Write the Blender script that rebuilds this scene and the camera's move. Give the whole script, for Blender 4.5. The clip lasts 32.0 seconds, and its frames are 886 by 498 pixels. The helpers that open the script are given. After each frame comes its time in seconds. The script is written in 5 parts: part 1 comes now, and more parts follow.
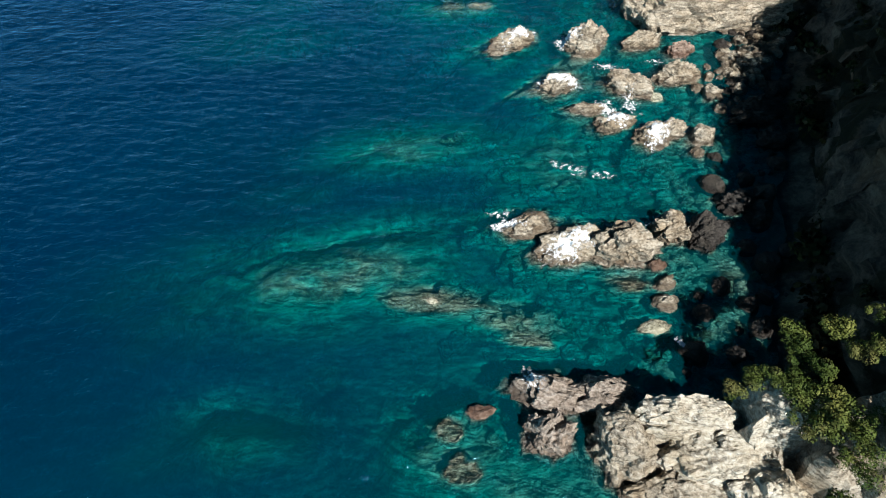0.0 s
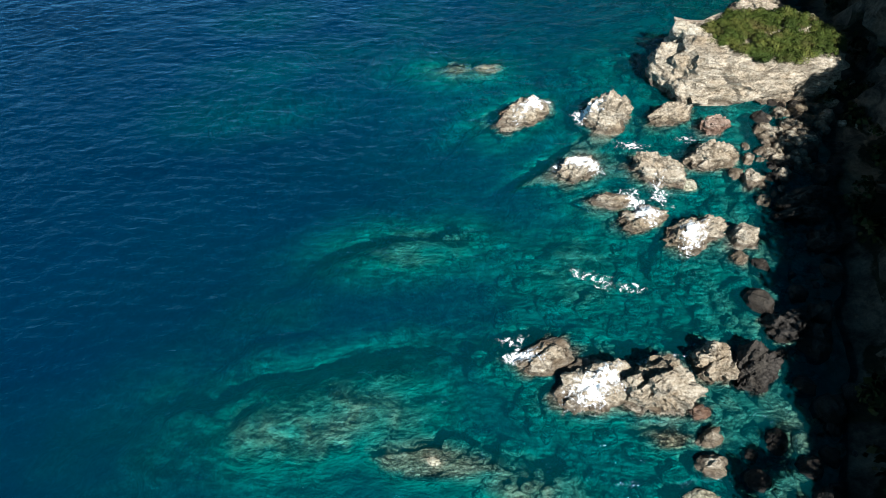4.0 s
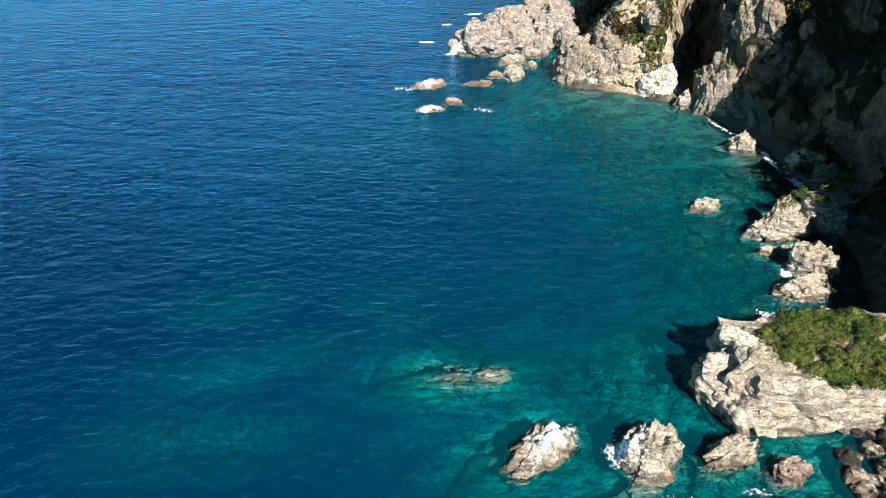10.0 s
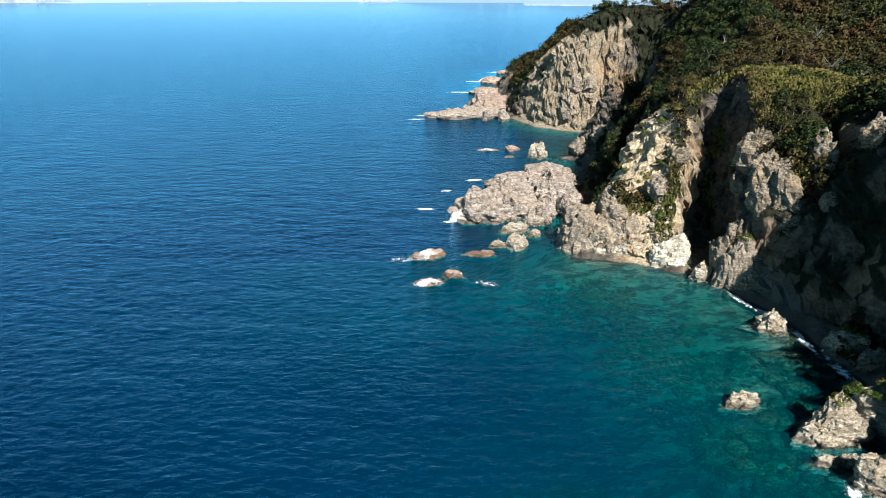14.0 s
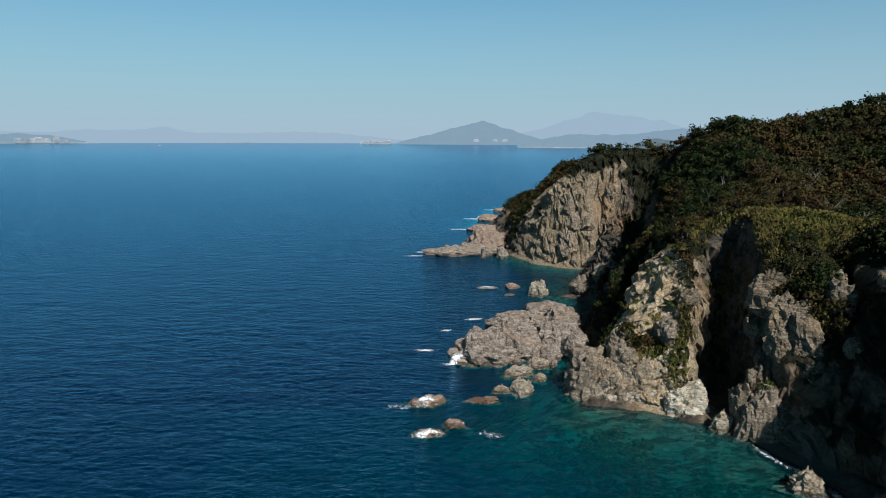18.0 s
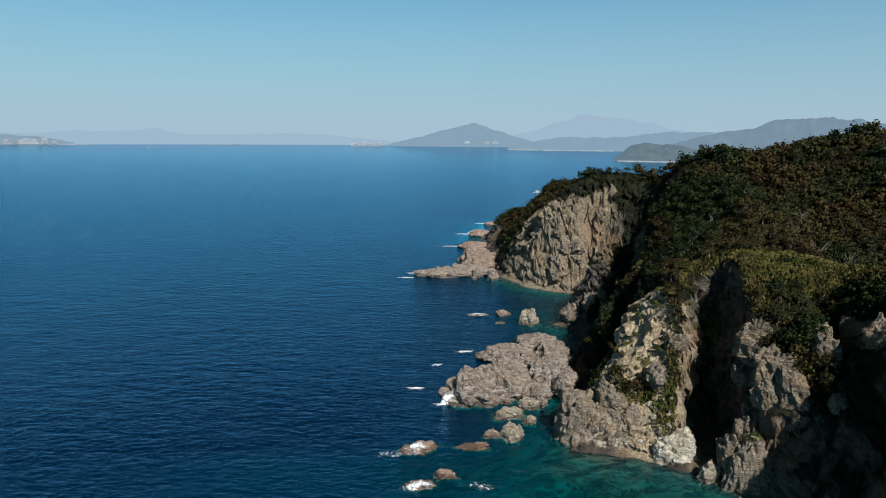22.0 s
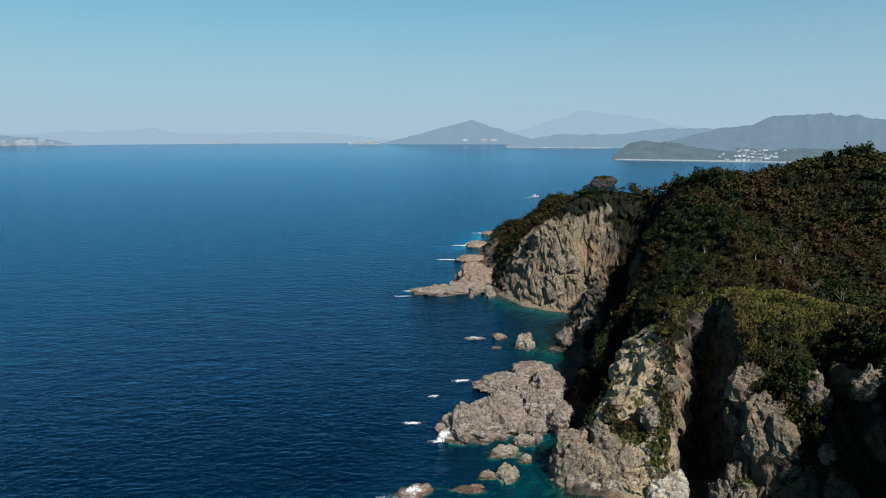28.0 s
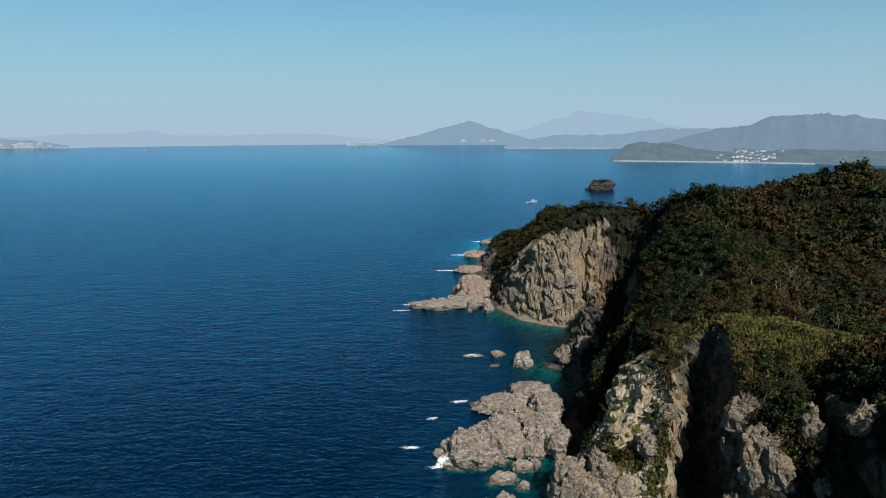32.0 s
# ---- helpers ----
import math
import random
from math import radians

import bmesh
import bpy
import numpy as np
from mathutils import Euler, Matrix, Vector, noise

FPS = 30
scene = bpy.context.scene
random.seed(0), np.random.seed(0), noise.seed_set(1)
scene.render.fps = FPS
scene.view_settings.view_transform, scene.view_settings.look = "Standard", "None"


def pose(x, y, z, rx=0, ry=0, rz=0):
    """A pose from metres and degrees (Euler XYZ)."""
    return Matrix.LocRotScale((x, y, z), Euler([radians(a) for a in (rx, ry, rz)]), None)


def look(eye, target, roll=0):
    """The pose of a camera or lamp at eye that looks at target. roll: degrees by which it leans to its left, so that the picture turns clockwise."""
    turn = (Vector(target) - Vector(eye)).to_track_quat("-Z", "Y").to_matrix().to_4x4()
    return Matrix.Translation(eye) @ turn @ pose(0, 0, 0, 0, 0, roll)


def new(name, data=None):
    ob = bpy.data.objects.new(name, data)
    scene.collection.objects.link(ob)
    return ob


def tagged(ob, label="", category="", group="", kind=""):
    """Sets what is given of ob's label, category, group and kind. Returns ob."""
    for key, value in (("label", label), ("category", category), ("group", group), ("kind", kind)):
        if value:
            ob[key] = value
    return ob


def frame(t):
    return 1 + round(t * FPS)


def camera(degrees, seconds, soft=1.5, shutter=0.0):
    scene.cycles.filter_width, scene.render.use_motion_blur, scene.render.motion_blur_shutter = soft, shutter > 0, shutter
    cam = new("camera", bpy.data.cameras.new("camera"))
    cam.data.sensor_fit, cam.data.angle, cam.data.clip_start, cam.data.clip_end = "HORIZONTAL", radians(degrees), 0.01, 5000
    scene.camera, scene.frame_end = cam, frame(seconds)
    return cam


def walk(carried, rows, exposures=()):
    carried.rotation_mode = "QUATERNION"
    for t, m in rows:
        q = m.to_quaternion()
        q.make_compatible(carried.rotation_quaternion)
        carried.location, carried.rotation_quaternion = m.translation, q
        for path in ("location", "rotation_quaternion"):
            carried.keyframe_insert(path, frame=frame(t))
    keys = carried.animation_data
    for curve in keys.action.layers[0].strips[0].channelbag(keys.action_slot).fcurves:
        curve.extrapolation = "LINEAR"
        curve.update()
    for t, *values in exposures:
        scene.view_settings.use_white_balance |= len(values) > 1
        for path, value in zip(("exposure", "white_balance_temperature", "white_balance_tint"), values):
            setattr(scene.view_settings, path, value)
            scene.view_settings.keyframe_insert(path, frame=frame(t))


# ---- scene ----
cam = camera(66.66, 32.0, soft=1.0)
ROWS = [  # seconds, eye, yaw, pitch and roll in degrees
    (0.0, 0.01, 0.01, 74.99, -0.001, -48.812, -0.078),
    (0.5, -0.01, 2.81, 74.88, 0.075, -48.761, -0.101),
    (1.0, -0.00, 5.61, 74.83, 0.167, -48.723, -0.169),
    (1.5, 0.07, 8.44, 74.91, 0.300, -48.734, -0.309),
    (2.0, 0.23, 11.34, 75.13, 0.492, -48.797, -0.519),
    (2.5, 0.46, 14.29, 75.41, 0.740, -48.893, -0.763),
    (4.5, -0.08, 25.94, 75.50, 0.401, -48.731, -0.324),
    (5.0, -0.14, 29.00, 75.49, 0.308, -48.074, -0.230),
    (5.5, -0.17, 32.05, 75.48, 0.231, -47.132, -0.152),
    (6.0, -0.17, 35.01, 75.54, 0.195, -45.864, -0.115),
    (6.5, -0.09, 37.94, 75.65, 0.206, -44.430, -0.128),
    (7.0, 0.02, 40.94, 75.73, 0.217, -42.951, -0.142),
    (7.5, 0.02, 43.94, 75.76, 0.165, -41.462, -0.062),
    (8.0, -0.07, 46.91, 75.72, 0.062, -39.937, 0.054),
    (8.5, -0.11, 49.89, 75.60, -0.026, -38.350, 0.120),
    (9.0, -0.08, 52.82, 75.45, -0.071, -36.737, 0.157),
    (9.5, -0.08, 55.64, 75.38, -0.102, -35.157, 0.184),
    (10.0, -0.11, 58.40, 75.38, -0.125, -33.651, 0.205),
    (10.5, -0.04, 61.16, 75.31, -0.107, -32.195, 0.187),
    (11.0, 0.16, 63.88, 75.15, -0.042, -30.694, 0.113),
    (11.5, 0.34, 66.43, 75.02, 0.025, -29.108, 0.037),
    (12.0, 0.41, 68.85, 75.04, 0.061, -27.514, -0.009),
    (12.5, 0.47, 71.14, 75.13, 0.076, -25.950, -0.017),
    (13.0, 0.49, 73.30, 75.14, 0.073, -24.367, 0.014),
    (13.5, 0.44, 75.33, 75.03, 0.044, -22.746, 0.046),
    (14.0, 0.38, 77.24, 74.89, 0.013, -21.126, 0.060),
    (14.5, 0.30, 79.02, 74.77, -0.014, -19.529, 0.075),
    (15.0, 0.20, 80.63, 74.64, -0.049, -17.947, 0.107),
    (15.5, 0.10, 82.02, 74.49, -0.086, -16.370, 0.161),
    (17.5, -0.62, 85.82, 74.54, -0.291, -10.922, 0.366),
    (18.0, -0.92, 86.29, 74.86, -0.293, -9.845, 0.352),
    (18.5, -1.00, 86.86, 80.15, -0.854, -9.598, 0.809),
    (19.0, -1.06, 87.00, 81.22, -0.910, -9.624, 0.776),
    (19.5, -1.06, 87.11, 82.25, -0.952, -9.641, 0.745),
    (20.0, -1.15, 87.24, 83.37, -1.005, -9.674, 0.708),
    (20.5, -1.20, 87.34, 84.56, -1.036, -9.716, 0.666),
    (21.0, -1.17, 87.41, 85.79, -1.051, -9.763, 0.624),
    (21.5, -1.11, 87.47, 87.04, -1.067, -9.813, 0.569),
    (22.0, -1.01, 87.50, 88.28, -1.076, -9.857, 0.499),
    (22.5, -0.93, 87.56, 89.52, -1.082, -9.899, 0.452),
    (23.0, -0.86, 87.64, 90.77, -1.095, -9.947, 0.411),
    (23.5, -0.76, 87.72, 92.07, -1.105, -9.993, 0.331),
    (24.0, -0.62, 87.76, 93.34, -1.104, -10.033, 0.258),
    (24.5, -0.50, 87.81, 94.56, -1.112, -10.076, 0.226),
    (25.0, -0.46, 87.90, 95.76, -1.131, -10.118, 0.204),
    (25.5, -0.44, 88.00, 96.94, -1.143, -10.156, 0.176),
    (27.5, 0.11, 88.45, 101.26, -1.182, -10.227, 0.132),
    (28.0, 0.32, 88.54, 102.50, -1.159, -10.250, 0.047),
    (28.5, 0.53, 88.66, 103.73, -1.139, -10.274, -0.026),
    (29.0, 0.72, 88.82, 104.94, -1.131, -10.298, -0.097),
    (29.5, 0.84, 88.99, 106.14, -1.137, -10.317, -0.150),
    (30.0, 0.87, 89.13, 107.31, -1.161, -10.326, -0.192),
    (30.5, 0.82, 89.22, 108.42, -1.204, -10.324, -0.214),
    (31.0, 0.78, 89.22, 109.49, -1.235, -10.327, -0.190),
    (31.5, 0.79, 89.21, 110.56, -1.246, -10.326, -0.178),
    (32.0, 0.85, 89.19, 111.64, -1.253, -10.303, -0.225),
]
EXPOSURES = [(t, stops, 5500, 10) for t, stops in ((0.0, 1.22), (5.0, 1.46), (6.0, 1.56), (8.0, 1.74), (9.0, 1.78), (13.0, 1.72), (14.0, 1.55), (15.5, 1.15), (17.5, 0.48), (18.0, 0.36), (18.5, 0.33),
                                                   (20.0, 0.38), (24.0, 0.4), (32.0, 0.42))]
walk(cam, [(t, pose(x, y, z, 90 + pitch, 0, yaw) @ pose(0, 0, 0, 0, 0, roll)) for t, x, y, z, yaw, pitch, roll in ROWS],
     EXPOSURES)

# ---- light: morning sun from behind the headland, thin haze ----
SUN_TO = Vector((0.38, -0.90, 0.88)).normalized()
world = bpy.data.worlds.new("sky")
scene.world = world
world.use_nodes = True
wt = world.node_tree
sky = wt.nodes.new("ShaderNodeTexSky")
sky.sky_type, sky.sun_disc = "NISHITA", False
sky.sun_elevation, sky.sun_rotation = math.asin(SUN_TO.z), math.atan2(SUN_TO.x, SUN_TO.y)
sky.air_density, sky.dust_density, sky.ozone_density = 1.2, 0.15, 1.5
cool = wt.nodes.new("ShaderNodeMix")  # thin sea haze: the sky's yellow taken back a little
cool.data_type, cool.blend_type = "RGBA", "MULTIPLY"
cool.inputs[0].default_value, cool.inputs[7].default_value = 1.0, (0.315, 1.0, 1.08, 1)
wt.links.new(sky.outputs[0], cool.inputs[6])
around = wt.nodes.new("ShaderNodeTexCoord")
height = wt.nodes.new("ShaderNodeSeparateXYZ")
wt.links.new(around.outputs["Generated"], height.inputs[0])
fade = wt.nodes.new("ShaderNodeMapRange")  # pale haze lies along the whole horizon and thins upward
for at, value in zip((1, 2, 3, 4), (0.0, 0.31, 0.95, 0.0)):
    fade.inputs[at].default_value = value
wt.links.new(height.outputs["Z"], fade.inputs[0])
haze = wt.nodes.new("ShaderNodeMix")
haze.data_type = "RGBA"
haze.inputs[7].default_value = (6.85, 7.9, 8.2, 1)
wt.links.new(fade.outputs[0], haze.inputs[0])
wt.links.new(cool.outputs[2], haze.inputs[6])
deep = wt.nodes.new("ShaderNodeMapRange")  # dry air above the haze: a deep blue zenith
deep.interpolation_type = "SMOOTHSTEP"
for at, value in zip((1, 2, 3, 4), (0.20, 0.62, 1.0, 0.12)):
    deep.inputs[at].default_value = value
wt.links.new(height.outputs["Z"], deep.inputs[0])
dome = wt.nodes.new("ShaderNodeVectorMath")
dome.operation = "SCALE"
wt.links.new(haze.outputs[2], dome.inputs[0])
wt.links.new(deep.outputs[0], dome.inputs["Scale"])
wt.links.new(dome.outputs[0], wt.nodes["Background"].inputs[0])
wt.nodes["Background"].inputs[1].default_value = 0.05
sun = new("sun", bpy.data.lights.new("sun", "SUN"))
sun.data.energy, sun.data.angle, sun.data.color = 5.0, radians(0.53), (1.0, 0.90, 0.74)
sun.matrix_world = look(SUN_TO * 400, (0, 0, 0))


# ---- numbers: noise, curves ----
def cell(ix, iy, iz, seed):
    n = (ix * 73856093) ^ (iy * 19349663) ^ (iz * 83492791) ^ (seed * 2654435761)
    n = n & 0xFFFFFFFF
    n = ((n ^ (n >> 15)) * 2246822519) & 0xFFFFFFFF
    n = ((n ^ (n >> 13)) * 3266489917) & 0xFFFFFFFF
    return (n ^ (n >> 16)) / 2147483647.5 - 1.0


def lattice(x, y, z, seed):
    """Smooth value noise, -1 to 1."""
    fx, fy, fz = np.floor(x), np.floor(y), np.floor(z)
    ix, iy, iz = fx.astype(np.int64), fy.astype(np.int64), fz.astype(np.int64)
    tx, ty, tz = x - fx, y - fy, z - fz
    tx, ty, tz = tx * tx * (3 - 2 * tx), ty * ty * (3 - 2 * ty), tz * tz * (3 - 2 * tz)
    total = 0
    for a in (0, 1):
        for b in (0, 1):
            for c in (0, 1):
                w = (tx if a else 1 - tx) * (ty if b else 1 - ty) * (tz if c else 1 - tz)
                total = total + w * cell(ix + a, iy + b, iz + c, seed)
    return total


def fbm(x, y, z, size, octaves=4, seed=1, ridged=False):
    total, weight, norm = 0, 1.0, 0
    x, y, z = (np.asarray(v, float) for v in (x, y, z))
    for k in range(octaves):
        s = 2.03 ** k / size
        n = lattice(x * s + 17.3 * k, y * s - 9.1 * k, z * s + 4.7 * k, seed + k)
        total, norm = total + weight * ((1 - 2 * np.abs(n)) if ridged else n), norm + weight
        weight *= 0.5
    return total / norm


def blocks(x, y, z, size, seed):
    """Steps between jointed blocks, -1 to 1."""
    w = 0.45 * size
    x2 = x + w * lattice(x / size, y / size, z / size, seed + 1)
    y2 = y + w * lattice(x / size + 9, y / size, z / size, seed + 2) + 0.3 * x
    z2 = z + w * lattice(x / size, y / size + 9, z / size, seed + 3) + 0.25 * x
    return cell(np.floor(x2 / size).astype(np.int64), np.floor(y2 / (1.3 * size)).astype(np.int64), np.floor(z2 / (0.55 * size)).astype(np.int64), seed)


def smooth(a, b, v):
    t = np.clip((np.asarray(v, float) - a) / (b - a), 0, 1)
    return t * t * (3 - 2 * t)


def axis_of(*spans):
    """Coordinates with their own step in each span of (start, end, step)."""
    out = [np.arange(a, b, s) for a, b, s in spans] + [[spans[-1][1]]]
    return np.concatenate(out)


# ---- meshes and tags ----
def mesh_of(name, verts, faces, material, smooth_shade=False):
    me = bpy.data.meshes.new(name)
    me.from_pydata(verts.tolist() if isinstance(verts, np.ndarray) else verts, [], faces.tolist() if isinstance(faces, np.ndarray) else faces)
    me.materials.append(material)
    if smooth_shade:
        me.polygons.foreach_set("use_smooth", np.ones(len(me.polygons), bool))
    me.update()
    return me


def part(name, me, parent, label=""):
    ob = new(name, me)
    ob.parent = parent
    return tagged(ob, label)


def sheet(xs, ys):
    gx, gy = np.meshgrid(xs, ys)
    n, m = len(xs), len(ys)
    i = (np.arange(m - 1)[:, None] * n + np.arange(n - 1)[None, :]).ravel()
    return gx.ravel(), gy.ravel(), np.stack([i, i + 1, i + n + 1, i + n], 1)


# ---- materials ----
def material(name):
    mat = bpy.data.materials.new(name)
    mat.use_nodes = True
    nt = mat.node_tree
    bsdf = nt.nodes["Principled BSDF"]
    return mat, nt, bsdf


def node(nt, kind, **inputs):
    n = nt.nodes.new("ShaderNode" + kind)
    for key, value in inputs.items():
        key = key.replace("_", " ")
        n.inputs[key].default_value = value
    return n


def noise_node(nt, where, scale, detail=6.0, rough=0.6, distort=0.0):
    n = node(nt, "TexNoise", Scale=scale, Detail=detail, Roughness=rough, Distortion=distort)
    nt.links.new(where, n.inputs["Vector"])
    return n.outputs["Fac"]


def ramp(nt, fac, *stops):
    n = nt.nodes.new("ShaderNodeValToRGB")
    e = n.color_ramp.elements
    while len(e) < len(stops):
        e.new(0.5)
    for k, (at, col) in enumerate(stops):
        e[k].position, e[k].color = at, (*col, 1) if len(col) == 3 else col
    nt.links.new(fac, n.inputs[0])
    return n.outputs[0]


def mix(nt, fac, a, b, how="MIX"):
    n = nt.nodes.new("ShaderNodeMix")
    n.data_type, n.blend_type = "RGBA", how
    for sock, value in ((n.inputs[0], fac), (n.inputs[6], a), (n.inputs[7], b)):
        if isinstance(value, (int, float)):
            sock.default_value = value
        elif isinstance(value, tuple):
            sock.default_value = (*value, 1)
        else:
            nt.links.new(value, sock)
    return n.outputs[2]


def calc(nt, op, a, b=0.0, clamp=False):
    n = nt.nodes.new("ShaderNodeMath")
    n.operation, n.use_clamp = op, clamp
    for sock, value in ((n.inputs[0], a), (n.inputs[1], b)):
        if isinstance(value, (int, float)):
            sock.default_value = value
        else:
            nt.links.new(value, sock)
    return n.outputs[0]


def bump(nt, height, strength, distance, normal=None):
    n = node(nt, "Bump", Strength=strength, Distance=distance)
    nt.links.new(height, n.inputs["Height"])
    if normal:
        nt.links.new(normal, n.inputs["Normal"])
    return n.outputs["Normal"]


def place(nt):
    return nt.nodes.new("ShaderNodeNewGeometry").outputs["Position"]


def stretched(nt, where, scale, turn=(0, 0, 0)):
    n = nt.nodes.new("ShaderNodeMapping")
    n.inputs["Scale"].default_value, n.inputs["Rotation"].default_value = scale, turn
    nt.links.new(where, n.inputs["Vector"])
    return n.outputs[0]


def rock_material(name, pale, mid, dark, stain, wet=True):
    mat, nt, bsdf = material(name)
    where = place(nt)
    warp = mix(nt, 0.9, where, noise_vec(nt, where, 0.35), "ADD")
    bands = stretched(nt, warp, (0.3, 0.45, 1.5), (0.55, 0.3, 0.4))
    broad = noise_node(nt, where, 0.16, 5, 0.6)
    strata = noise_node(nt, bands, 1.0, 10, 0.72, 0.8)
    grain = noise_node(nt, where, 2.2, 10, 0.78, 0.4)
    crack = node(nt, "TexNoise", Scale=0.75, Detail=7.0, Roughness=0.62)
    nt.links.new(bands, crack.inputs["Vector"])
    seam = calc(nt, "ABSOLUTE", calc(nt, "SUBTRACT", crack.outputs["Fac"], 0.5))  # thin wandering joints
    line = ramp(nt, seam, (0.0, (0.12, 0.11, 0.10)), (0.028, (1, 1, 1)))
    col = ramp(nt, calc(nt, "ADD", calc(nt, "MULTIPLY", strata, 0.6), calc(nt, "MULTIPLY", grain, 0.4)), (0.34, dark), (0.47, mid), (0.60, pale))
    col = mix(nt, ramp(nt, broad, (0.48, (0, 0, 0)), (0.66, (0.65, 0.65, 0.65))), col, stain)
    col = mix(nt, 0.55, col, ramp(nt, grain, (0.34, (0.1, 0.1, 0.1)), (0.60, (0.9, 0.9, 0.9))), "SOFT_LIGHT")
    col = mix(nt, 0.6, col, line, "MULTIPLY")
    if wet:  # a dark, damp, weedy tide line
        sep = nt.nodes.new("ShaderNodeSeparateXYZ")
        nt.links.new(where, sep.inputs[0])
        level = calc(nt, "ADD", sep.outputs["Z"], calc(nt, "MULTIPLY", noise_node(nt, where, 0.9, 4), -1.8))
        tide = ramp(nt, calc(nt, "MULTIPLY", calc(nt, "ADD", level, 2.0), 0.4), (0.30, (0, 0, 0)), (0.62, (1, 1, 1)), (0.80, (1, 1, 1)), (0.96, (0, 0, 0)))
        col = mix(nt, tide, col, mix(nt, 0.7, col, tuple(0.9 * c * k for c, k in zip(dark, (1.15, 0.9, 0.7)))))
        nt.links.new(calc(nt, "SUBTRACT", 0.9, calc(nt, "MULTIPLY", tide, 0.45)), bsdf.inputs["Roughness"])
    else:
        bsdf.inputs["Roughness"].default_value = 0.92
    nt.links.new(col, bsdf.inputs["Base Color"])
    high = calc(nt, "ADD", strata, calc(nt, "MULTIPLY", grain, 0.8))
    nt.links.new(bump(nt, high, 1.0, 0.55, bump(nt, line, 0.7, 0.25)), bsdf.inputs["Normal"])
    bsdf.inputs["Specular IOR Level"].default_value = 0.25
    return mat


def noise_vec(nt, where, scale):
    n = node(nt, "TexNoise", Scale=scale, Detail=3.0)
    nt.links.new(where, n.inputs["Vector"])
    return n.outputs["Color"]


PALE_ROCK = rock_material("pale_rock", (0.445, 0.395, 0.311), (0.286, 0.239, 0.172), (0.0504, 0.0395, 0.0269), (0.244, 0.181, 0.109))
WHITE_ROCK = rock_material("white_rock", (0.585, 0.542, 0.447), (0.447, 0.391, 0.297), (0.112, 0.086, 0.0559), (0.361, 0.288, 0.185))
RED_ROCK = rock_material("red_rock", (0.37, 0.295, 0.235), (0.235, 0.168, 0.128), (0.0792, 0.0468, 0.0324), (0.302, 0.216, 0.137))
CLIFF_ROCK = rock_material("cliff_rock", (0.274, 0.227, 0.162), (0.144, 0.115, 0.0806), (0.0252, 0.0202, 0.0151), (0.245, 0.173, 0.0972), wet=False)
# darkened rock: the cove's shade put into the colour; also serves the islet
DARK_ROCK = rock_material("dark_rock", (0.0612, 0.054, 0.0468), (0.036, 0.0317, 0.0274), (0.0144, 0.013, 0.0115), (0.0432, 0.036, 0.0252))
BLUFF_ROCK = rock_material("bluff_rock", (0.306, 0.251, 0.187), (0.184, 0.147, 0.107), (0.0306, 0.0287, 0.0214), (0.257, 0.19, 0.116), wet=False)
WEED_ROCK = rock_material("weed_rock", (0.216, 0.202, 0.108), (0.072, 0.072, 0.036), (0.0108, 0.0122, 0.0072), (0.0432, 0.0396, 0.0216), wet=False)
SHELF_ROCK = rock_material("shelf_rock", (0.368, 0.316, 0.264), (0.224, 0.18, 0.14), (0.04, 0.0312, 0.024), (0.24, 0.176, 0.124))
SUNK_ROCK = rock_material("sunk_rock", (0.46, 0.44, 0.33), (0.29, 0.27, 0.185), (0.06, 0.057, 0.038), (0.29, 0.26, 0.165), wet=False)


def leaf_material(name, stops, dry, dry_at=0.57, patch=0.035):
    mat, nt, bsdf = material(name)
    where = place(nt)
    rnd = nt.nodes.new("ShaderNodeNewGeometry").outputs["Random Per Island"]
    crown = noise_node(nt, where, 0.22, 2, 0.5)
    col = ramp(nt, crown, *[(0.3 + 0.4 * k / (len(stops) - 1), c) for k, c in enumerate(stops)])
    zone = noise_node(nt, where, patch, 3, 0.6)
    tinge = calc(nt, "MULTIPLY", ramp(nt, zone, (dry_at - 0.08, (0, 0, 0)), (dry_at + 0.05, (1, 1, 1))), 0.8)
    col = mix(nt, tinge, col, ramp(nt, noise_node(nt, where, 0.11, 2), *dry))
    col = mix(nt, 0.4, col, ramp(nt, rnd, (0.0, (0.3, 0.3, 0.3)), (1.0, (0.72, 0.70, 0.62))), "OVERLAY")
    nt.links.new(col, bsdf.inputs["Base Color"])
    bsdf.inputs["Roughness"].default_value = 0.62
    bsdf.inputs["Specular IOR Level"].default_value = 0.08
    bsdf.inputs["Subsurface Weight"].default_value = 0.0
    return mat


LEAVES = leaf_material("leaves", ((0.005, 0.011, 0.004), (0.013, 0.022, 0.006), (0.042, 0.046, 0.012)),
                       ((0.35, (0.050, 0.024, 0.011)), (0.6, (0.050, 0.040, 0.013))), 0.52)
SHRUB_LEAVES = leaf_material("shrub_leaves", ((0.025, 0.042, 0.008), (0.055, 0.075, 0.015), (0.12, 0.125, 0.03)),
                             ((0.35, (0.13, 0.10, 0.04)), (0.6, (0.08, 0.085, 0.026))), 0.6, 0.2)
DRY_GRASS = leaf_material("dry_grass", ((0.055, 0.060, 0.014), (0.105, 0.095, 0.026), (0.15, 0.125, 0.04)),
                          ((0.35, (0.12, 0.085, 0.034)), (0.6, (0.075, 0.066, 0.022))), 0.55, 0.08)


